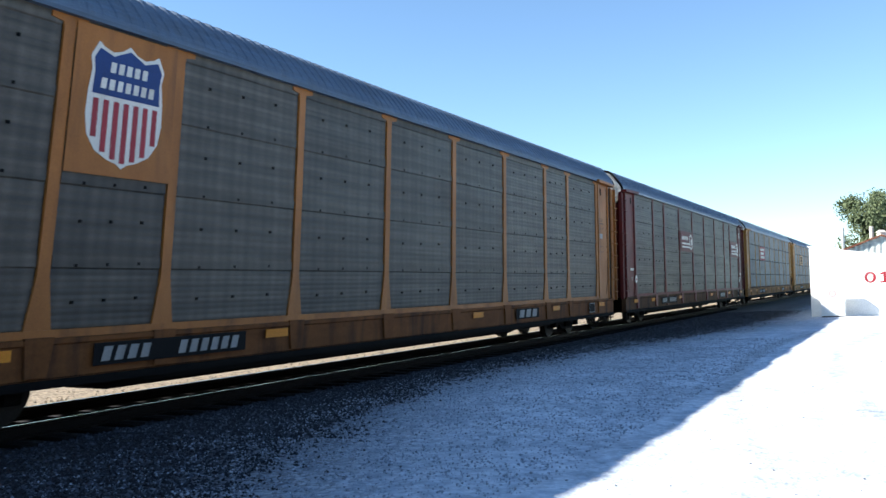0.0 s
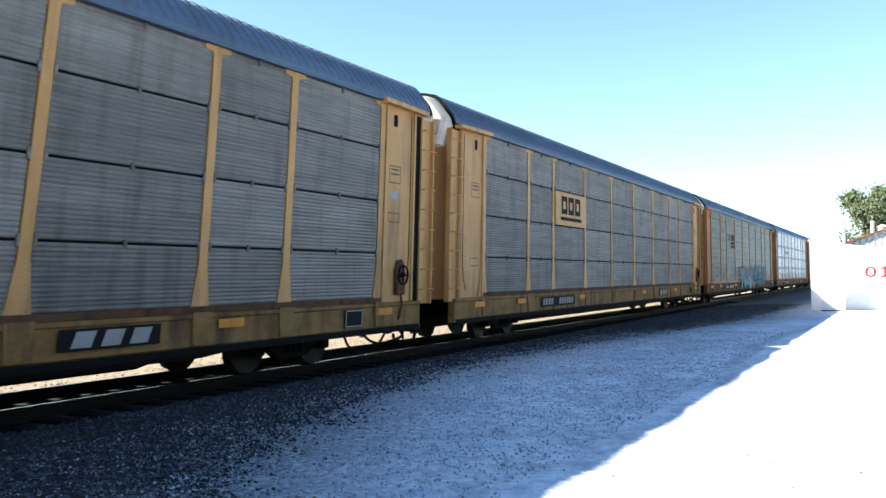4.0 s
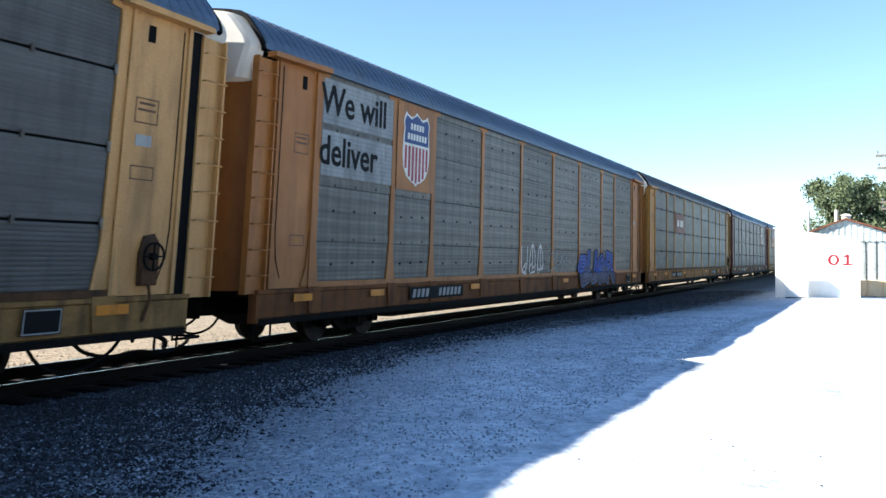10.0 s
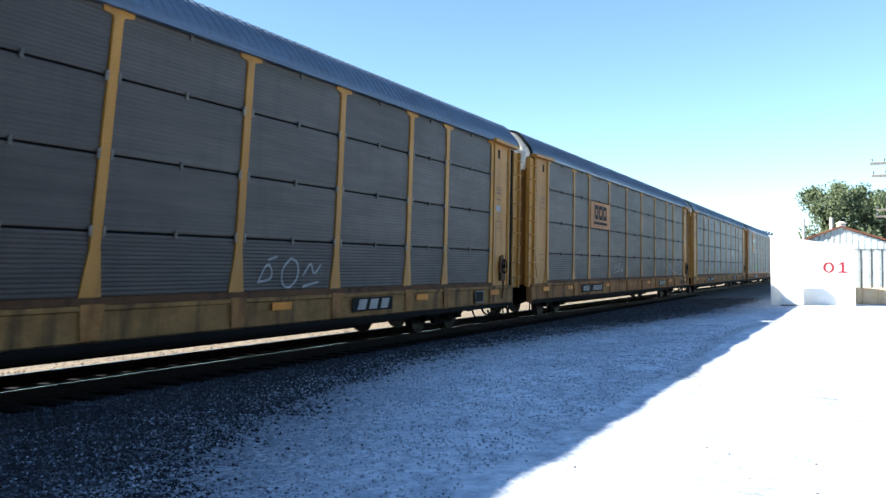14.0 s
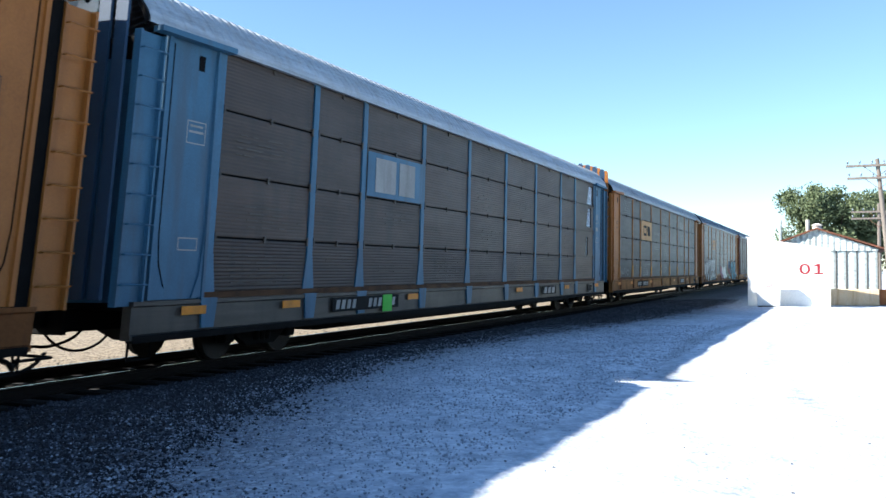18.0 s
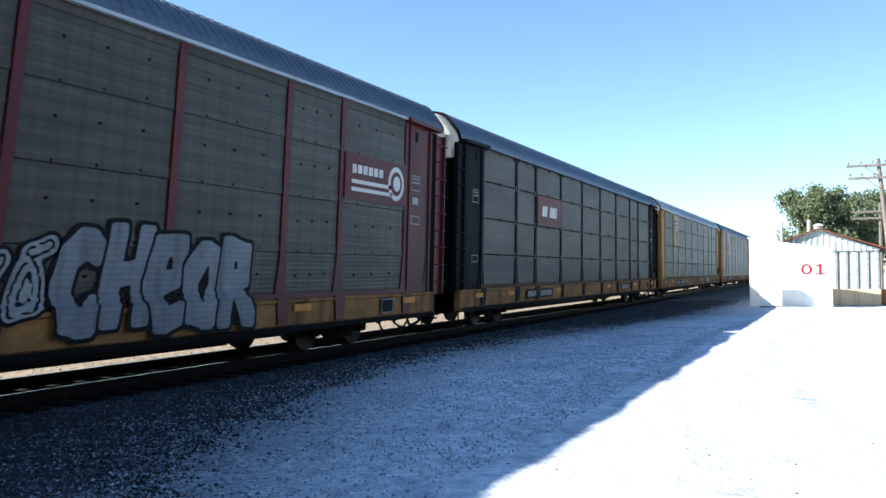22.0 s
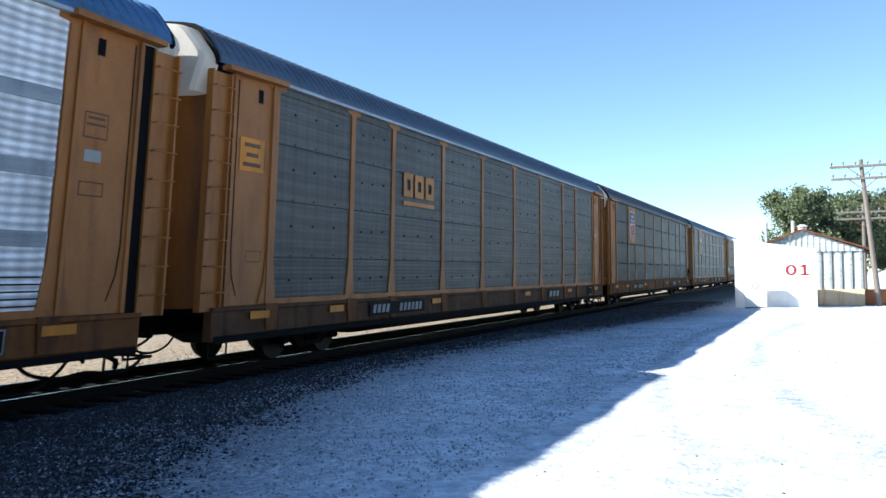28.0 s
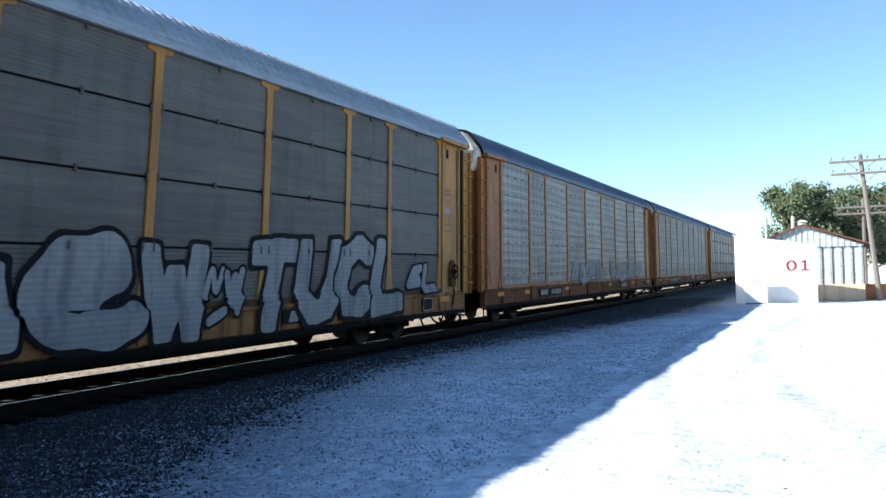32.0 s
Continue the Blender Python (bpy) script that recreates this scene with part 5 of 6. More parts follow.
def sprayed_pieces(cars):
    """Sprayed lettering as it runs along the foot of the sides; no words are spelt."""
    c = {i - 1: car for i, car in enumerate(cars)}
    s = spray
    s(c[5], [4, 8, 3, 2, 7], -2.95, 2.6, 0.62, 2.05, "spray_grey", "black", 0.44, 0.3, "teal_pale", "", 11)
    s(c[5], [14, 5, 7, 12], 3.05, 8.4, 0.76, 2.2, "teal", "black", 0.34, 0.1, "", "black", 12, True, 0.07)
    s(c[5], [16], -4.25, -2.95, 1.15, 2.05, "", "black", 0.1, 0, seed=13)
    s(c[5], [8, 13], -12.2, -9.7, 1.2, 2.15, "", "black", 0.1, 0, seed=14)
    s(c[5], [8, 13], -9.2, -7.6, 1.2, 2.15, "", "black", 0.1, 0, seed=15)
    s(c[7], [9, 1, 3, 2], -11.6, -6.2, 0.58, 2.2, "spray_green", "black", 0.46, 0.2, "spray_teal", "", 21, False, 0.03)
    s(c[7], [10, 15, 11, 10, 12], -4.5, 1.2, 0.95, 2.15, "spray_purple", "spray_grey", 0.2, 0.3, "", "black", 22, False, 0.02)
    s(c[7], [11, 10, 15, 12, 10], 1.2, 6.9, 0.7, 2.1, "spray_purple", "spray_grey", 0.22, 0.3, "", "black", 23, False, 0.02)
    s(c[9], [2, 5, 14, 7], 4.2, 9.0, 0.68, 1.95, "spray_blue", "black", 0.34, 0.2, "signblue", "black", 31, True)
    s(c[9], [5, 14, 14], -1.5, 0.6, 1.15, 2.1, "", "white", 0.1, 0.1, seed=32)
    s(c[9], [13, 15, 12], -1.5, 0.6, 1.12, 1.5, "", "white", 0.1, 0.1, seed=34)
    s(c[9], [15, 10], 0.9, 3.2, 1.15, 1.95, "", "spray_silver", 0.1, 0.2, seed=33)
    s(c[10], [15, 13, 12, 14], -12.0, -10.0, 1.2, 1.95, "", "spray_silver", 0.1, 0.1, seed=41)
    s(c[10], [10, 15], -9.2, -7.4, 1.2, 1.8, "", "galv", 0.1, 0.1, seed=42)
    s(c[11], [10, 13, 10], 2.2, 3.5, 1.3, 1.75, "", "spray_silver", 0.06, 0.2, seed=43)
    s(c[11], [0, 10, 15, 12], 4.8, 6.7, 1.4, 1.9, "", "spray_silver", 0.06, 0.2, seed=44)
    s(c[12], [13, 8, 15], 1.9, 3.9, 1.2, 1.8, "", "spray_silver", 0.06, 0.1, seed=45)
    s(c[13], [15, 13, 12], -3.6, -2.0, 1.3, 1.75, "", "spray_silver", 0.06, 0.1, seed=46)
    s(c[13], [15, 14, 12, 13, 15], 6.5, 11.6, 1.15, 1.9, "", "spray_silver", 0.06, 0.1, seed=47)
    s(c[17], [10, 13, 10, 15], -11.8, -10.1, 1.22, 1.65, "", "spray_silver", 0.06, 0.1, seed=48)
    s(c[17], [15, 13, 12], -6.6, -5.2, 1.2, 1.6, "", "spray_silver", 0.06, 0.1, seed=49)
    s(c[18], [12, 11, 0, 2, 7], -12.0, -5.2, 0.75, 2.4, "white", "black", 0.3, 0.2, "", "black", 51, True)
    s(c[18], [3, 15, 10], -4.1, -1.9, 1.12, 2.0, "", "spray_silver", 0.06, 0.1, seed=52)
    s(c[18], [13, 15], -1.6, 0.0, 0.72, 1.8, "pink", "pinkred", 0.4, 0.1, "", "", 53)
    s(c[18], [8, 11, 14], -0.2, 2.7, 0.74, 1.85, "white", "spray_silver", 0.42, 0.1, "", "", 54)
    s(c[18], [8, 5, 7], 5.3, 6.85, 1.65, 2.36, "spray_navy", "black", 0.2, 0.1, "", "", 55)
    s(c[18], [8, 13, 8], 4.5, 6.4, 1.0, 1.75, "spray_red", "brown", 0.42, 0.1, "", "", 56)
    s(c[18], [12, 15], 3.3, 5.0, 0.68, 1.65, "spray_lemon", "black", 0.24, 0.1, "", "", 58, False, 0.025)
    s(c[18], [0, 1, 2], 7.1, 11.75, 0.74, 2.42, "teal", "black", 0.46, 0.25, "", "teal_pale", 57, True, 0.09)
    s(c[19], [14, 8, 12, 14], -12.0, -8.4, 0.72, 2.45, "", "spray_silver", 0.1, 0.1, seed=61)
    s(c[19], [15, 10, 13, 12, 11, 14], -5.4, 1.4, 0.95, 2.15, "galv_dark", "spray_silver", 0.3, 0.1, "", "", 62)
    s(c[19], [0, 1, 2, 8, 7], 2.4, 6.4, 0.72, 2.22, "spray_ash", "black", 0.34, 0.15, "", "", 63, True, 0.06)
    s(c[19], [15, 13], 0.9, 2.3, 0.75, 2.0, "spray_silver", "black", 0.26, 0.1, "", "black", 64)
    s(c[23], [4, 3, 13, 15], 4.8, 6.7, 1.15, 1.95, "white", "spray_silver", 0.24, 0.0, "", "", 71)
    s(c[23], [15, 13, 12, 14], 1.7, 3.95, 1.15, 1.95, "", "black", 0.1, 0.1, seed=72)
    s(c[23], [15, 13, 12, 14], -1.2, 1.2, 1.15, 1.95, "", "black", 0.1, 0.1, seed=73)
    s(c[24], [12, 13, 15, 14, 11], -4.3, 2.2, 0.7, 2.2, "black", "spray_silver", 0.34, 0.2, "", "spray_silver", 81, True, 0.05)
    s(c[24], [13, 10], -3.4, -0.6, 2.0, 2.4, "spray_grey", "black", 0.14, 0.2, "", "", 82)
    s(c[24], [10, 15, 10], -9.2, -7.4, 1.3, 2.0, "", "under", 0.06, 0.2, seed=83)
    s(c[28], [0, 14], -5.2, -0.75, 0.6, 2.26, "spray_silver", "black", 0.5, 0.0, "", "", 91, True, 0.09)
    s(c[28], [2], -0.75, 1.45, 0.6, 2.26, "spray_silver", "black", 0.52, 0.0, "", "", 98, False, 0.09)
    s(c[28], [3], 1.4, 2.8, 0.62, 2.2, "spray_silver", "black", 0.42, 0.0, "", "", 99, True, 0.08)
    s(c[28], [4, 5, 0, 6], 3.95, 9.9, 0.62, 2.3, "spray_silver", "black", 0.44, 0.25, "", "", 92, True, 0.09)
    s(c[28], [15, 12], 2.75, 3.8, 0.7, 1.9, "spray_silver", "black", 0.14, 0.1, "", "", 93)
    s(c[28], [13, 6], 10.1, 11.9, 1.1, 1.85, "spray_silver", "black", 0.2, 0.1, "", "", 94, True)
    s(c[28], [0, 14, 12], -13.7, -12.2, 1.5, 2.1, "white", "spray_silver", 0.12, 0.1, "", "", 95)
    s(c[29], [13, 15, 12, 14], -4.0, 1.4, 1.0, 2.05, "spray_silver", "galv_dark", 0.28, 0.1, "", "", 96)
    s(c[29], [3, 15, 13, 12], 3.0, 10.6, 1.0, 2.05, "spray_silver", "galv_dark", 0.28, 0.1, "", "", 97)
    for u, w in ((-10.9, 2.5), (-7.9, 1.6), (-5.8, 2.2)):
        s(c[2], [13], u - 0.9, u + 0.9, 1.35, 1.9, "", "spray_silver", 0.06, 0.1, seed=int(w * 10))


# ---- ground: one sheet, ballast by the track and pale gravel before it ----
def ground_material():
    m = bpy.data.materials.new("gravel_ground")
    m.use_nodes = True
    N, L = m.node_tree.nodes, m.node_tree.links
    b = N["Principled BSDF"]
    tc = N.new("ShaderNodeTexCoord")
    sp = N.new("ShaderNodeSeparateXYZ")
    L.new(tc.outputs["Object"], sp.inputs[0])
    big = N.new("ShaderNodeTexNoise"); big.inputs["Scale"].default_value, big.inputs["Detail"].default_value = 0.55, 7
    mid = N.new("ShaderNodeTexNoise"); mid.inputs["Scale"].default_value, mid.inputs["Detail"].default_value = 6.0, 5
    vor = N.new("ShaderNodeTexVoronoi"); vor.inputs["Scale"].default_value = 22
    vor2 = N.new("ShaderNodeTexVoronoi"); vor2.inputs["Scale"].default_value = 20
    for n in (big, mid, vor, vor2):
        L.new(tc.outputs["Object"], n.inputs["Vector"])

    def ramp(src, a, bb, c0, c1):
        r = N.new("ShaderNodeValToRGB")
        r.color_ramp.elements[0].position, r.color_ramp.elements[1].position = a, bb
        r.color_ramp.elements[0].color, r.color_ramp.elements[1].color = c0, c1
        L.new(src, r.inputs[0])
        return r.outputs[0]

    def mix(f, a, bb, mode="MIX"):
        x = N.new("ShaderNodeMix"); x.data_type, x.blend_type = "RGBA", mode
        if isinstance(f, float):
            x.inputs["Factor"].default_value = f
        else:
            L.new(f, x.inputs["Factor"])
        L.new(a, x.inputs["A"]); L.new(bb, x.inputs["B"])
        return x.outputs["Result"]

    def maths(op, a, bb):
        x = N.new("ShaderNodeMath"); x.operation = op
        for i, s in enumerate((a, bb)):
            if isinstance(s, (int, float)):
                x.inputs[i].default_value = s
            else:
                L.new(s, x.inputs[i])
        return x.outputs[0]
    pale = ramp(mid.outputs[0], 0.34, 0.62, rgb("bac3ce"), rgb("e6ebf1"))
    pale = mix(0.5, pale, ramp(vor.outputs["Color"], 0.05, 0.75, rgb("b4b8bc"), rgb("ffffff")), "MULTIPLY")
    pale = mix(1.0, pale, ramp(big.outputs[0], 0.36, 0.62, rgb("e2e4e6"), rgb("ffffff")), "MULTIPLY")
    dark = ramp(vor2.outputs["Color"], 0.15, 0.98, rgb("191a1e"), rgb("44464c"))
    dusty = N.new("ShaderNodeMapRange")
    for k, v in (("From Min", 5.0), ("From Max", 18.0), ("To Min", 1.0), ("To Max", 1.05)):
        dusty.inputs[k].default_value = v
    L.new(sp.outputs["X"], dusty.inputs["Value"])
    dark = mix(1.0, dark, dusty.outputs[0], "MULTIPLY")
    # stone by stone, the dark ballast gives way to pale gravel; the strip's width wanders
    way = maths("ADD", sp.outputs["Y"], maths("MULTIPLY", maths("SUBTRACT", big.outputs[0], 0.5), 1.4))
    way = maths("ADD", way, maths("MULTIPLY", maths("SUBTRACT", mid.outputs[0], 0.5), 1.2))
    grain = N.new("ShaderNodeSeparateColor"); L.new(vor.outputs["Color"], grain.inputs[0])
    edge = maths("ADD", way, maths("MULTIPLY", maths("SUBTRACT", grain.outputs[0], 0.5), 1.3))
    # the ballast's edge swings away from the viewer and back, as BALLAST_EDGE does
    for x0, x1, y0, y1 in ((3.5, 12.5, -1.0, 2.5), (16.0, 36.0, 0.0, -3.2)):
        away = N.new("ShaderNodeMapRange")
        if y0 == 0.0:
            away.interpolation_type = "SMOOTHSTEP"
        for k, v in (("From Min", x0), ("From Max", x1), ("To Min", y0), ("To Max", y1)):
            away.inputs[k].default_value = v
        L.new(sp.outputs["X"], away.inputs["Value"])
        edge = maths("SUBTRACT", edge, away.outputs[0])
    nearc = N.new("ShaderNodeMapRange"); nearc.interpolation_type = "SMOOTHSTEP"
    for k, v in (("From Min", 2.7), ("From Max", 6.6), ("To Min", 1.0), ("To Max", 0.0)):
        nearc.inputs[k].default_value = v
    L.new(edge, nearc.inputs["Value"])
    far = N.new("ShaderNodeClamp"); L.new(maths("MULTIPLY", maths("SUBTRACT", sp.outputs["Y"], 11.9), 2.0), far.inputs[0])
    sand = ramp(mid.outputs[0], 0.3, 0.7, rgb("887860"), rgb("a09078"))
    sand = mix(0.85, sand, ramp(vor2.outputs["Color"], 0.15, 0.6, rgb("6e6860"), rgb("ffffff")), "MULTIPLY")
    # bed darkened in colour to deepen the shade beside and under the train
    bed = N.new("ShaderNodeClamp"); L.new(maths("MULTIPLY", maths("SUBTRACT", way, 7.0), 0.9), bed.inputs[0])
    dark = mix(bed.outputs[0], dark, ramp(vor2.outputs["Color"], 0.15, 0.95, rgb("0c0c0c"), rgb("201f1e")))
    # two faint curved wheel tracks
    bend = maths("ADD", sp.outputs["Y"], maths("MULTIPLY", maths("POWER", maths("SUBTRACT", sp.outputs["X"], 21.0), 2.0), 0.011))
    for c0 in (3.05, 1.35):
        rut = N.new("ShaderNodeMapRange"); rut.interpolation_type = "SMOOTHSTEP"
        rut.inputs["From Min"].default_value, rut.inputs["From Max"].default_value = 0.04, 0.3
        rut.inputs["To Min"].default_value, rut.inputs["To Max"].default_value = 0.78, 1.0
        L.new(maths("ABSOLUTE", maths("SUBTRACT", maths("ADD", bend, maths("MULTIPLY", mid.outputs[0], 0.3)), c0), 0.0), rut.inputs["Value"])
        pale = mix(1.0, pale, rut.outputs[0], "MULTIPLY")
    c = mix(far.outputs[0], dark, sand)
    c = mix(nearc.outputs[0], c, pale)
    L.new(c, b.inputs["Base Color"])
    b.inputs["Roughness"].default_value = 0.95
    bp = N.new("ShaderNodeBump"); bp.inputs["Strength"].default_value, bp.inputs["Distance"].default_value = 0.6, 0.014
    L.new(vor.outputs["Distance"], bp.inputs["Height"])
    L.new(bp.outputs[0], b.inputs["Normal"])
    return m


M["ground"] = ground_material()
ys = [(-2500, GROUND), (-400, GROUND), (-20, GROUND)] + [(-6 + 0.4 * k, GROUND) for k in range(31)] + [(7.4, -0.13), (8.6, -0.18), (9.2, -0.21), (11.6, -0.21), (12.2, -0.18), (14, -0.16), (40, -0.15), (400, -0.15), (2500, -0.15)]
xs = [-2500, -400, -60, -10] + [0.45 * k for k in range(110)] + [60, 400, 2500]


def swell(x, y):
    """The yard's low ruts and swells."""
    if not (0.5 < x < 48 and -5.9 < y < 5.9):
        return 0.0
    near = min(1.0, (5.9 - y) / 1.5, (y + 5.9) / 1.5)
    return near * (0.05 * noise.noise((x * 0.55, y * 0.45, 1.0)) + 0.025 * noise.noise((x * 1.7, y * 1.3, 5.0)))


g = Geo()
g.add([(x, y, z + swell(x, y)) for x in xs for y, z in ys], [(i * len(ys) + j, (i + 1) * len(ys) + j, (i + 1) * len(ys) + j + 1, i * len(ys) + j + 1) for i in range(len(xs) - 1) for j in range(len(ys) - 1)])
ground = tagged(new("ground", g.mesh("ground", "ground")), "pale gravel yard with dark ballast along the track", "ground", kind="structure")


def ballast_edge(x):
    """Where the dark ballast gives way to pale gravel."""
    return np.interp(x, [4, 5.2, 7.1, 9.9, 13.5, 17, 20, 25, 32, 43, 60], [4.0, 4.8, 5.7, 6.6, 7.35, 7.5, 7.0, 6.0, 5.3, 4.9, 4.9])


def stones(name, n, xr, yr, size, mat, label, seed, base, reach=0.0):
    """Loose stones, all of them one heap of stuff; reach: how far ballast strays out over its edge, or, below nought, how far pale stones stray into it (0: they lie anywhere)."""
    rng = np.random.default_rng(seed)
    octa = np.array([(1, 0, 0), (-1, 0, 0), (0, 1, 0), (0, -1, 0), (0, 0, 1), (0, 0, -1)], float)
    tri = np.array([(0, 2, 4), (2, 1, 4), (1, 3, 4), (3, 0, 4), (2, 0, 5), (1, 2, 5), (3, 1, 5), (0, 3, 5)])
    x = xr[0] + (xr[1] - xr[0]) * rng.random(n) ** 1.6
    y = yr[1] - (yr[1] - yr[0]) * rng.random(n)
    if reach:
        clump = np.array([noise.noise((u * 1.3, w * 1.7, 3.0)) for u, w in zip(x, y)])
        kept = np.sign(reach) * (ballast_edge(x) - y) < abs(reach) * (rng.exponential(1.0, n) + 2.2 * clump)
        x, y = x[kept], y[kept]
        n = len(x)
    r = size * (0.5 + rng.random(n) ** 2)
    v = octa[None] * (r[:, None, None] * (0.6 + 0.8 * rng.random((n, 6, 1)))) * np.array([1.2, 1.0, 0.75])
    ang = rng.random(n) * 6.28
    c, s = np.cos(ang)[:, None], np.sin(ang)[:, None]
    v = np.stack([v[..., 0] * c - v[..., 1] * s + x[:, None], v[..., 0] * s + v[..., 1] * c + y[:, None], v[..., 2] + (base(y) + np.array([swell(u, w) for u, w in zip(x, y)]))[:, None]], -1)
    f = (tri[None] + 6 * np.arange(n)[:, None, None]).reshape(-1, 3)
    me = bpy.data.meshes.new(name)
    me.from_pydata(v.reshape(-1, 3).tolist(), [], f.tolist())
    me.materials.append(M[mat])
    return tagged(new(name, me), label, "stones", kind="stuff")


def stone_material(name, tones):
    m = bpy.data.materials.new(name)
    m.use_nodes = True
    N, L = m.node_tree.nodes, m.node_tree.links
    geo = N.new("ShaderNodeNewGeometry")
    r = N.new("ShaderNodeValToRGB")
    r.color_ramp.elements[0].color, r.color_ramp.elements[1].color = rgb(tones[0]), rgb(tones[2])
    e = r.color_ramp.elements.new(0.7); e.color = rgb(tones[1])
    L.new(geo.outputs["Random Per Island"], r.inputs[0])
    L.new(r.outputs[0], N["Principled BSDF"].inputs["Base Color"])
    N["Principled BSDF"].inputs["Roughness"].default_value = 0.95
    return m


M["stone"] = stone_material("ballast_stone", ("121317", "24262c", "4e525c"))
M["stone_dusty"] = stone_material("dusty_grey_ballast", ("1a1b1e", "2e3035", "5c5f66"))
M["stone_mid"] = stone_material("dusty_ballast_stone", ("3e434b", "6a717b", "9aa1ab"))
M["stone_far"] = stone_material("tan_ballast_stone", ("3c362e", "786e5e", "a89c86"))
M["stone_pale"] = stone_material("pale_limestone", ("7e858f", "98a0aa", "b8bfc8"))
def bed_height(y):
    return np.interp(y, [6.4, 7.4, 8.6, 9.2], [GROUND, -0.13, -0.18, -0.21]) + 0.006


stones("ballast_stones_further", 42000, (8, 50), (4.4, 9.0), 0.021, "stone_dusty", "dusty grey ballast stones along the rail", 13, bed_height, 0.18)
stones("ballast_stones", 60000, (2, 20), (3.4, 9.3), 0.019, "stone", "dark grey crushed ballast stones beside the rail", 3, bed_height, 0.16)
stones("stray_ballast", 30000, (2, 24), (2.6, 7.6), 0.012, "stone_mid", "dusty ballast stones strewn on the pale gravel", 8, bed_height, 0.5)
stones("pale_stones", 34000, (2, 26), (2.6, 8.6), 0.011, "stone_pale", "pale crushed limestone between ballast and yard", 5, lambda y: bed_height(y) + 0.014, -0.55)
stones("gravel_chips", 900, (3, 45), (-4, 4.8), 0.011, "stone_mid", "scattered grey chips on pale gravel", 4, lambda y: 0 * y + GROUND + 0.002)
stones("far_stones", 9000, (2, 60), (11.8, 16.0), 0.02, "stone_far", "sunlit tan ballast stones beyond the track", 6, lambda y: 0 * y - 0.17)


# ---- an unseen dark wall, added behind the viewer to dim sky reflections ----
M["dark_wall"] = material("unseen_wall_dark", rgb("3a332a"), rgb("2c261f"), 0.9, 0.0, 0.7, (1, 1, 0.3), 0.02, 20.0, gloss=0.1)
wall_south = tagged(new("wall_south", Geo().box(-90, 45, -24.2, -24.0, GROUND - 0.2, 8.5).mesh("wall_south", "dark_wall")), "unseen dark wall added to dim sky reflections", "wall", kind="structure")


# ---- track ----
def rail():
    o = [(-0.07, -0.17), (0.07, -0.17), (0.07, -0.155), (0.012, -0.13), (0.012, -0.045), (0.036, -0.035), (0.036, -0.006), (-0.036, -0.006), (-0.036, -0.035), (-0.012, -0.045), (-0.012, -0.13), (-0.07, -0.155)]
    return Geo().prism(o, -1100, 1100, "x")


for s in (-1, 1):
    r = part("rail", "rail", rail, "rail", None, (0, TRACK_Y + s * 0.7175 + s * 0.036, 0))
    tagged(r, "worn steel rail on timber ties", "rail", "rails", "structure")
    part("rail_head", "railh", lambda: Geo().prism([(-0.035, -0.006), (0.035, -0.006), (0.028, 0.0), (-0.028, 0.0)], -1100, 1100, "x"), "rail_head", r, (0, 0, 0), 0, "polished rail head")
for i in range(120):
    t = part("tie", "tie", lambda: Geo().box(-0.11, 0.11, -1.3, 1.3, -0.3, -0.165, 0.01), "tie", None, (-8 + 0.55 * i, TRACK_Y, 0))
    tagged(t, "dark creosoted timber railway tie", "railway tie", "ties", "structure")


# ---- white lean-to shelter with its board ----
shelter = tagged(new("trackside_shelter"), "white painted lean-to shelter with red numerals", "shed")
shelter.location = (41.3, 0, GROUND)
g = Geo().prism([(0.05, 0.0), (3.45, 0.0), (3.45, 3.05), (0.05, 2.5)], 0.0, 0.12, "x")
part("front_wall", "sh_front", lambda: g, "white_wall", shelter)
part("side_wall", "sh_l", lambda: Geo().box(0.12, 0.9, 3.33, 3.45, 0, 3.03), "white_wall", shelter)
part("side_wall", "sh_r", lambda: Geo().box(0.12, 0.9, 0.05, 0.17, 0, 2.5), "white_wall", shelter)
part("back_wall", "sh_b", lambda: Geo().prism([(0.17, 0.0), (3.33, 0.0), (3.33, 3.03), (0.17, 2.5)], 0.8, 0.9, "x"), "white_wall", shelter)
part("roof", "sh_roof", lambda: Geo().prism([(-0.02, 2.49), (3.52, 3.065), (3.52, 3.115), (-0.02, 2.54)], -0.03, 1.0, "x"), "white_wall", shelter)


def zero():
    g, n = Geo(), 28
    vs = []
    for d in (-0.008, 0.0):
        for a, b in ((0.225, 0.235), (0.115, 0.165)):
            vs += [(d, a * math.cos(i * 2 * math.pi / n), b * math.sin(i * 2 * math.pi / n)) for i in range(n)]
    fs = []
    for i in range(n):
        j = (i + 1) % n
        fs += [(i, j, n + j, n + i), (2 * n + i, 3 * n + i, 3 * n + j, 2 * n + j), (i, 2 * n + i, 2 * n + j, j), (n + i, n + j, 3 * n + j, 3 * n + i)]
    return g.add(vs, fs)


def one():
    return Geo().prism([(0.19, -0.235), (0.19, -0.175), (0.06, -0.165), (0.06, 0.13), (0.18, 0.1), (0.18, 0.16), (0.02, 0.235), (-0.05, 0.235), (-0.05, -0.165), (-0.19, -0.175), (-0.19, -0.235)], -0.008, 0.0, "x")


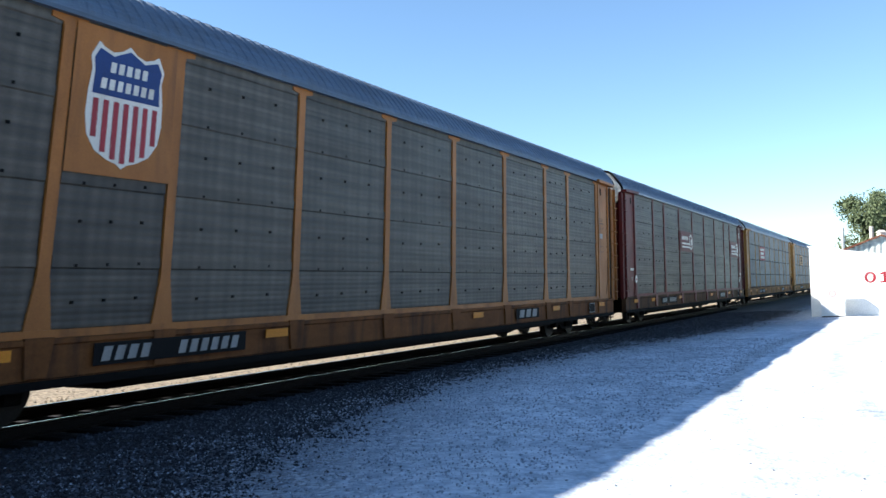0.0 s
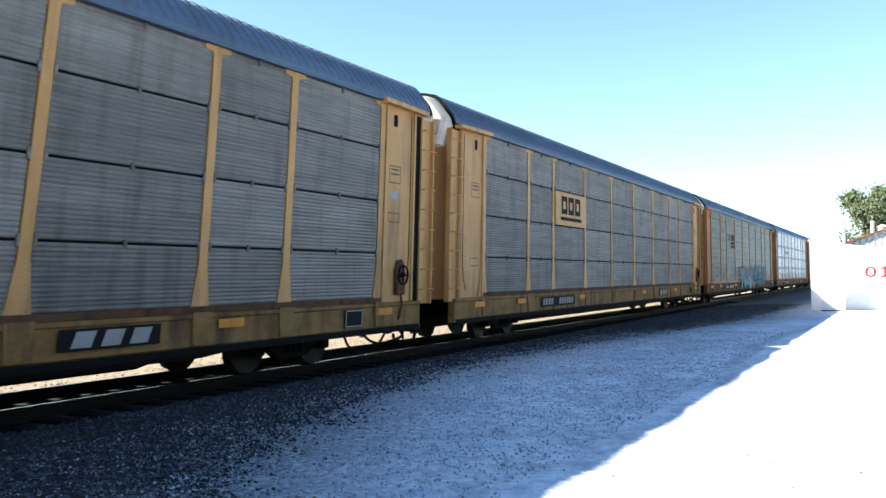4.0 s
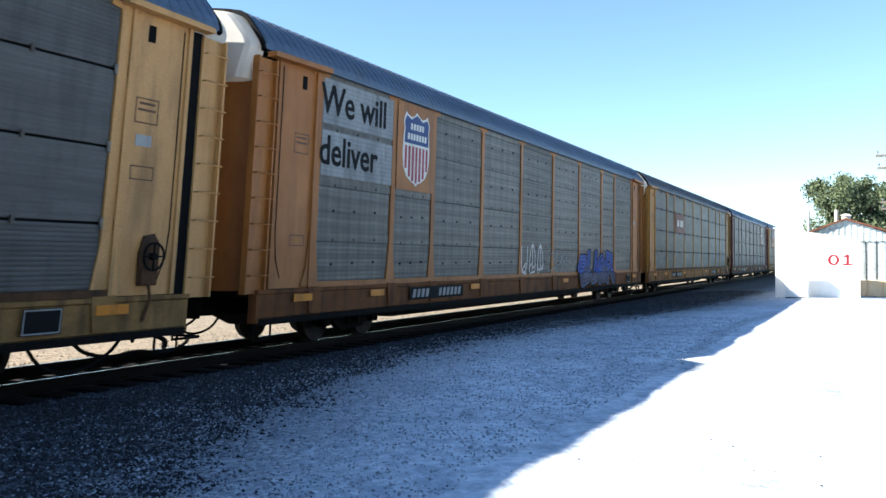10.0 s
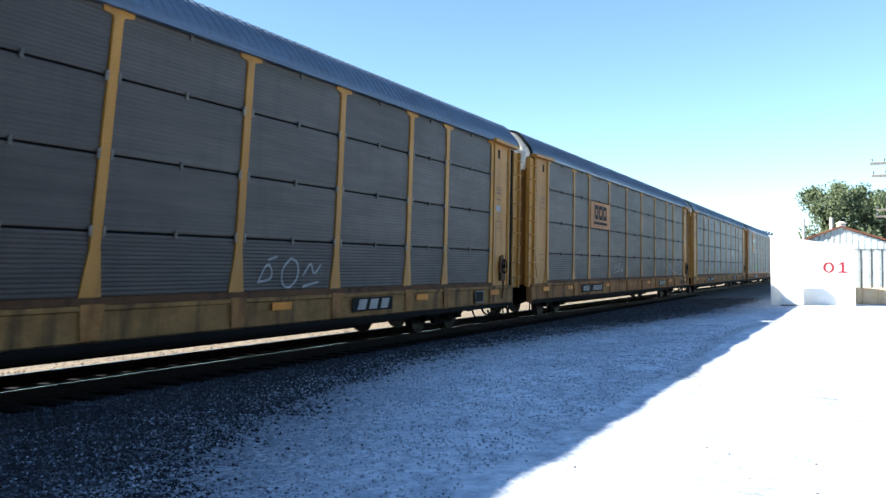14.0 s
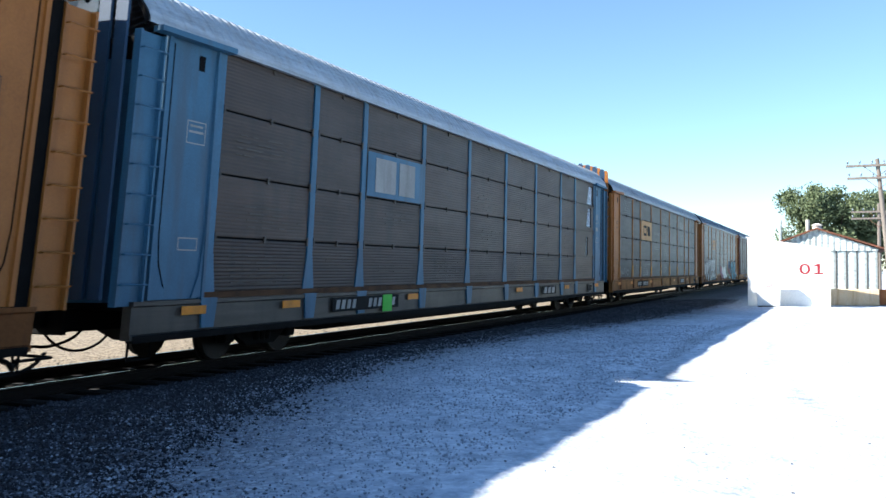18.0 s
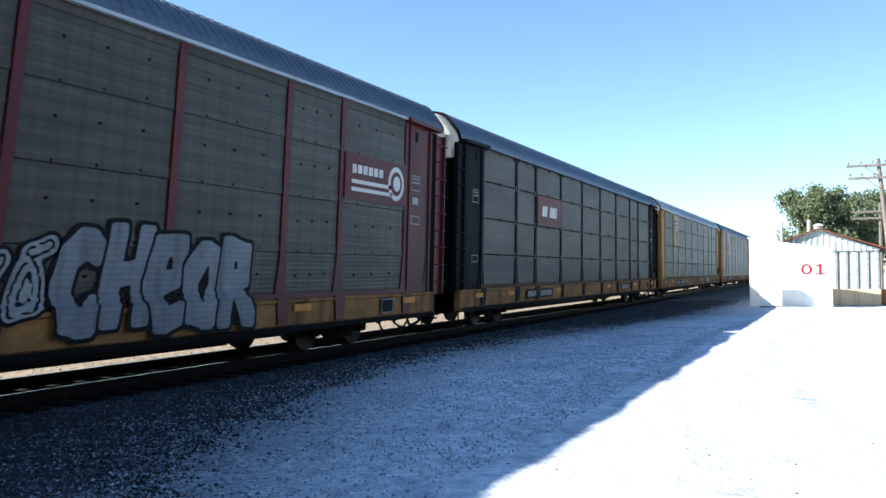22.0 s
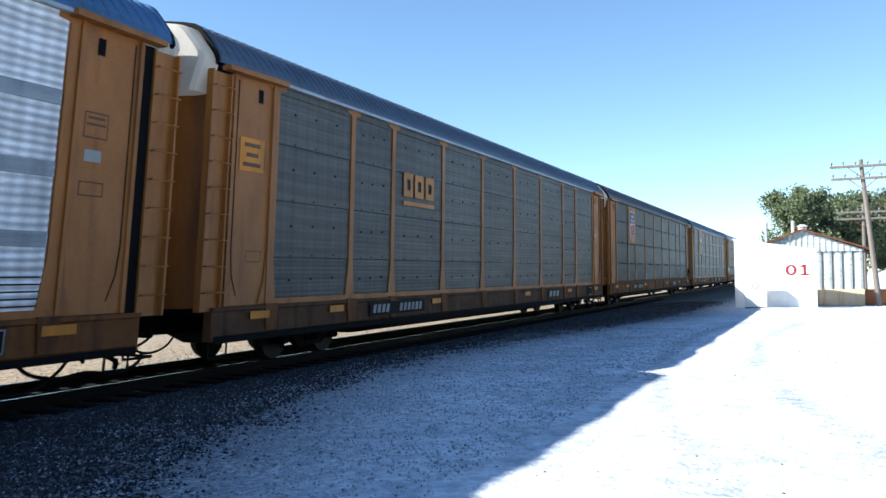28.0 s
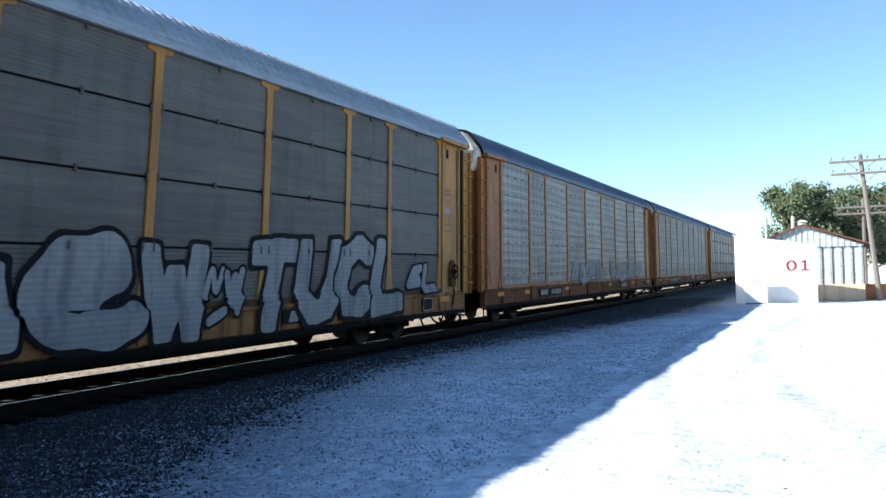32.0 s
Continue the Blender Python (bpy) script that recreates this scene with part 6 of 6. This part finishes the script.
part("numeral", "zero", zero, "signred", shelter, (0, 1.08, 1.66))
part("numeral", "one", one, "signred", shelter, (0, 0.52, 1.66))
box = tagged(new("electrical_cabinet"), "white steel cabinet with a faded red round mark", "cabinet")
box.location = (40.52, 2.53, GROUND)
part("body", "bd_body", lambda: Geo().box(0.0, 0.32, -0.47, 0.47, 0.06, 1.4, 0.012), "white_wall", box)
part("plinth", "bd_foot", lambda: Geo().box(0.02, 0.3, -0.45, 0.45, 0.0, 0.06), "galv", box)
part("door", "bd_door", lambda: Geo().box(-0.012, 0.0, -0.43, 0.43, 0.12, 1.34, 0.004), "white_wall", box)
part("round_mark", "bd_mark", lambda: Geo().prism([(0.16 * math.cos(i * 0.3927), 1.0 + 0.16 * math.sin(i * 0.3927)) for i in range(16)], -0.018, -0.012, "x"), "faded", box)
part("round_mark_core", "bd_core", lambda: Geo().prism([(0.08 * math.cos(i * 0.3927), 1.0 + 0.08 * math.sin(i * 0.3927)) for i in range(16)], -0.024, -0.018, "x"), "white_wall", box)

# ---- corrugated shed ----
shed = tagged(new("corrugated_shed"), "pale corrugated iron shed with rusty gable trim and masonry base", "shed")
shed.location = (44.0, 0, GROUND)


def iron_sheet(w, top_l, top_r, bottom, ribs):
    """A corrugated sheet w wide that faces -x, its top sloping from one edge to the other."""
    def build():
        n = ribs * 4
        front, back = [], []
        for i in range(n + 1):
            u = w * i / n
            d = -0.03 if i % 4 in (1, 2) else 0.0
            z = top_l + (top_r - top_l) * i / n
            front.append((u, d, z))
        vs = [(d, u, bottom) for u, d, z in front] + [(d, u, z) for u, d, z in front]
        vs += [(d + 0.02, u, bottom) for u, d, z in front] + [(d + 0.02, u, z) for u, d, z in front]
        m = n + 1
        fs = []
        for i in range(n):
            fs += [(i, i + 1, i + 1 + m, i + m), (i + 2 * m, i + 3 * m, i + 1 + 3 * m, i + 1 + 2 * m), (i + m, i + 1 + m, i + 1 + 3 * m, i + 3 * m)]
        return Geo().add(vs, fs)
    return build


for i in range(10):
    sh = part("wall_sheet", "sd_wall", iron_sheet(0.41, 2.55, 2.55, 0.72, 1), "corr", shed, (0, -1.9 + 0.43 * i, 0))
    part("joint", "sd_joint", lambda: Geo().box(-0.03, 0.0, -0.035, 0.005, 0.72, 2.55), "galv", sh)
part("gable_sheet", "sd_gl", iron_sheet(2.3, 3.5, 2.62, 2.5, 9), "corr", shed, (-0.07, 0.62, 0))
part("gable_sheet", "sd_gr", iron_sheet(2.55, 2.56, 3.5, 2.5, 10), "corr", shed, (-0.07, -1.93, 0))
part("base", "sd_base", lambda: Geo().box(-0.12, 0.2, -1.95, 2.4, 0.0, 0.74, 0.02), "base", shed)
part("roof", "sd_roofl", lambda: Geo().prism([(0.62, 3.5), (3.3, 2.5), (3.3, 2.58), (0.62, 3.58)], -0.25, 6.0, "x"), "rust", shed)
part("roof", "sd_roofr", lambda: Geo().prism([(0.62, 3.5), (-2.3, 2.5), (-2.3, 2.58), (0.62, 3.58)], -0.25, 6.0, "x"), "rust", shed)
part("side_wall", "sd_side", lambda: Geo().box(0.03, 6.0, -1.9, -1.8, 0.0, 2.55), "corr", shed)
part("side_wall", "sd_side2", lambda: Geo().box(0.03, 6.0, 2.4, 2.5, 0.0, 2.6), "corr", shed)
part("back_wall", "sd_back", lambda: Geo().prism([(-1.8, 0), (2.4, 0), (2.4, 2.75), (0.62, 3.45), (-1.8, 2.6)], 5.9, 6.0, "x"), "corr", shed)
part("vent", "sd_vent", lambda: Geo().rod((0.8, 0.62, 3.5), (0.8, 0.62, 3.72), 0.2, 0.2, 12).rod((0.8, 0.62, 3.72), (0.8, 0.62, 3.82), 0.27, 0.1, 12), "white", shed)
part("flue", "sd_flue", lambda: Geo().rod((1.6, 1.05, 3.3), (1.6, 1.05, 4.05), 0.09, 0.09, 10), "white", shed)
low = tagged(new("low_wall"), "low orange brick wall beside the shed", "wall", kind="structure")
low.location = (45.0, 0, GROUND)
part("wall_body", "lw", lambda: Geo().box(-0.1, 0.1, -9, -1.98, 0, 0.72, 0.02), "brick_wall", low)


# ---- poles ----
def pole(at, height, lean, arms, label):
    p = tagged(new("utility_pole"), label, "utility pole", "line poles")
    p.location = at
    top = (0.0, lean * height, height)
    part("shaft", ("shaft", height, lean), lambda: Geo().rod((0, 0, -0.4), top, 0.125, 0.085, 12), "wood", p, smooth=False)
    for z, w in arms:
        y = lean * z
        arm = part("crossarm", ("arm", z, w, height), lambda: Geo().box(-0.17, -0.08, y - w, y + w, z - 0.055, z + 0.055, 0.008), "wood", p)
        part("brace", ("brace", z, w, height), lambda: Geo().rod((-0.12, y - 0.55, z - 0.05), (-0.1, y, z - 0.5), 0.014).rod((-0.12, y + 0.55, z - 0.05), (-0.1, y, z - 0.5), 0.014), "rust", p)
        for i in range(6):
            u = y - w + 0.08 + (2 * w - 0.16) * i / 5
            part("insulator", "insul", lambda: Geo().rod((-0.125, 0, 0.05), (-0.125, 0, 0.13), 0.015).rod((-0.125, 0, 0.12), (-0.125, 0, 0.22), 0.05, 0.035, 8), "glass", arm, (0, u, z))
    return p


pole((43.0, -2.5, GROUND), 6.55, 0.095, [(6.25, 1.3), (5.7, 1.3)], "leaning weathered wooden line pole with two crossarms")
pole((58.0, -2.6, GROUND), 5.6, 0.0, [(5.1, 1.5), (4.7, 1.5)], "weathered wooden line pole behind the shed")
post1 = tagged(new("white_post"), "slim pale post behind the shelter", "post")
post1.location = (52, 2.6, GROUND)
part("shaft", "wpost", lambda: Geo().rod((0, 0, 0), (0, 0, 4.4), 0.09, 0.08).box(-0.05, 0.05, -0.35, 0.0, 4.2, 4.28), "corr", post1)


# ---- trees ----
def tree(at, height, spread, n, leaf, seed, label, lift=0.28):
    rng = np.random.default_rng(seed)
    t = tagged(new("tree"), label, "tree", "trees behind the shed")
    t.location = at
    g = Geo().rod((0, 0, -0.2), (0.1, 0.1, height * 0.5), 0.28, 0.16, 10)
    tips = []
    for i in range(11):
        a = i * 2.4 + rng.random()
        r = spread * (0.35 + 0.5 * rng.random())
        z0 = height * (0.2 + 0.3 * rng.random())
        tip = (r * math.cos(a), r * math.sin(a), height * (0.45 + 0.45 * rng.random()))
        g.rod((0.05, 0.05, z0), tip, 0.09, 0.03, 6)
        tips.append(tip)
    t_trunk = new("trunk", g.mesh("trunk", "bark"))
    t_trunk.parent = t
    # clumps round the limbs' tips, each a cloud of small leaves
    c = []
    for i in range(80):
        b = tips[i % len(tips)]
        c.append((b[0] * 0.9 + rng.normal() * spread * 0.25, b[1] * 0.9 + rng.normal() * spread * 0.25, min(height * 0.93, max(height * lift, b[2] + rng.normal() * height * 0.14)), spread * (0.1 + 0.2 * rng.random())))
    c = np.array(c)
    k = rng.integers(0, len(c), n)
    d = rng.normal(size=(n, 3)); d /= np.linalg.norm(d, axis=1)[:, None]
    p = c[k, :3] + d * c[k, 3:] * (0.3 + 0.95 * rng.random((n, 1)))
    s = 0.05 + 0.08 * rng.random((n, 1))
    u = rng.normal(size=(n, 3)); u /= np.linalg.norm(u, axis=1)[:, None]
    w = np.cross(u, rng.normal(size=(n, 3))); w /= np.linalg.norm(w, axis=1)[:, None]
    v = np.stack([p - u * s, p + w * s * 0.5, p + u * s, p - w * s * 0.5], 1).reshape(-1, 3)
    f = np.arange(4 * n).reshape(n, 4)
    me = bpy.data.meshes.new("crown")
    me.from_pydata(v.tolist(), [], f.tolist())
    me.materials.append(M[leaf])
    cr = new("crown", me)
    cr.parent = t
    return t


tree((62, -0.1, GROUND), 7.0, 3.0, 42000, "leaf", 5, "dense grey-green broadleaf tree behind the shed")
tree((65, -2.6, GROUND), 6.8, 3.1, 36000, "leaf", 6, "grey-green broadleaf tree with thin top")
tree((67, -5.6, GROUND), 6.2, 3.4, 26000, "leaf_dry", 7, "olive brown half bare tree", 0.1)
tree((70, -10.0, GROUND), 5.8, 3.8, 22000, "leaf_dry", 8, "brownish bushy tree beyond the yard", 0.1)
tree((80, -17.5, GROUND), 5.2, 3.8, 16000, "leaf", 9, "green bushy tree at the edge of the yard", 0.1)

# ---- the train ----
cars = [rail_car(spec, i - 1) for i, spec in enumerate(CARS)]
sprayed_pieces(cars)

# seconds, and how far the train has fallen behind or gained, in metres, on an even run
RUN = [(0, -0.18), (1, -0.48), (2, -0.68), (3, -1.97), (6, -3.17), (7, -3.63), (8, -4.1), (9, -4.4), (10, -5.31), (11, -4.98), (12, -6.61), (13, -7.36), (14, -8.13),
       (17, -9.93), (18, -10.49), (19, -10.99), (20, -11.42), (21, -12.82), (22, -14.07), (23, -13.95), (24, -14.53), (27, -15.85), (28, -16.28), (29, -16.61), (30, -16.92), (31, -17.28), (32, -17.68)]


def motions():
    """The train runs towards the viewer's left at about 90 km/h."""
    for i, car in enumerate(cars):
        walk(car, [(t, pose(16.35 - 24.5 * t - 0.0178 * t * t + d + CAR_STEP * (i - 1), TRACK_Y, 0)) for t, d in RUN])


motions()
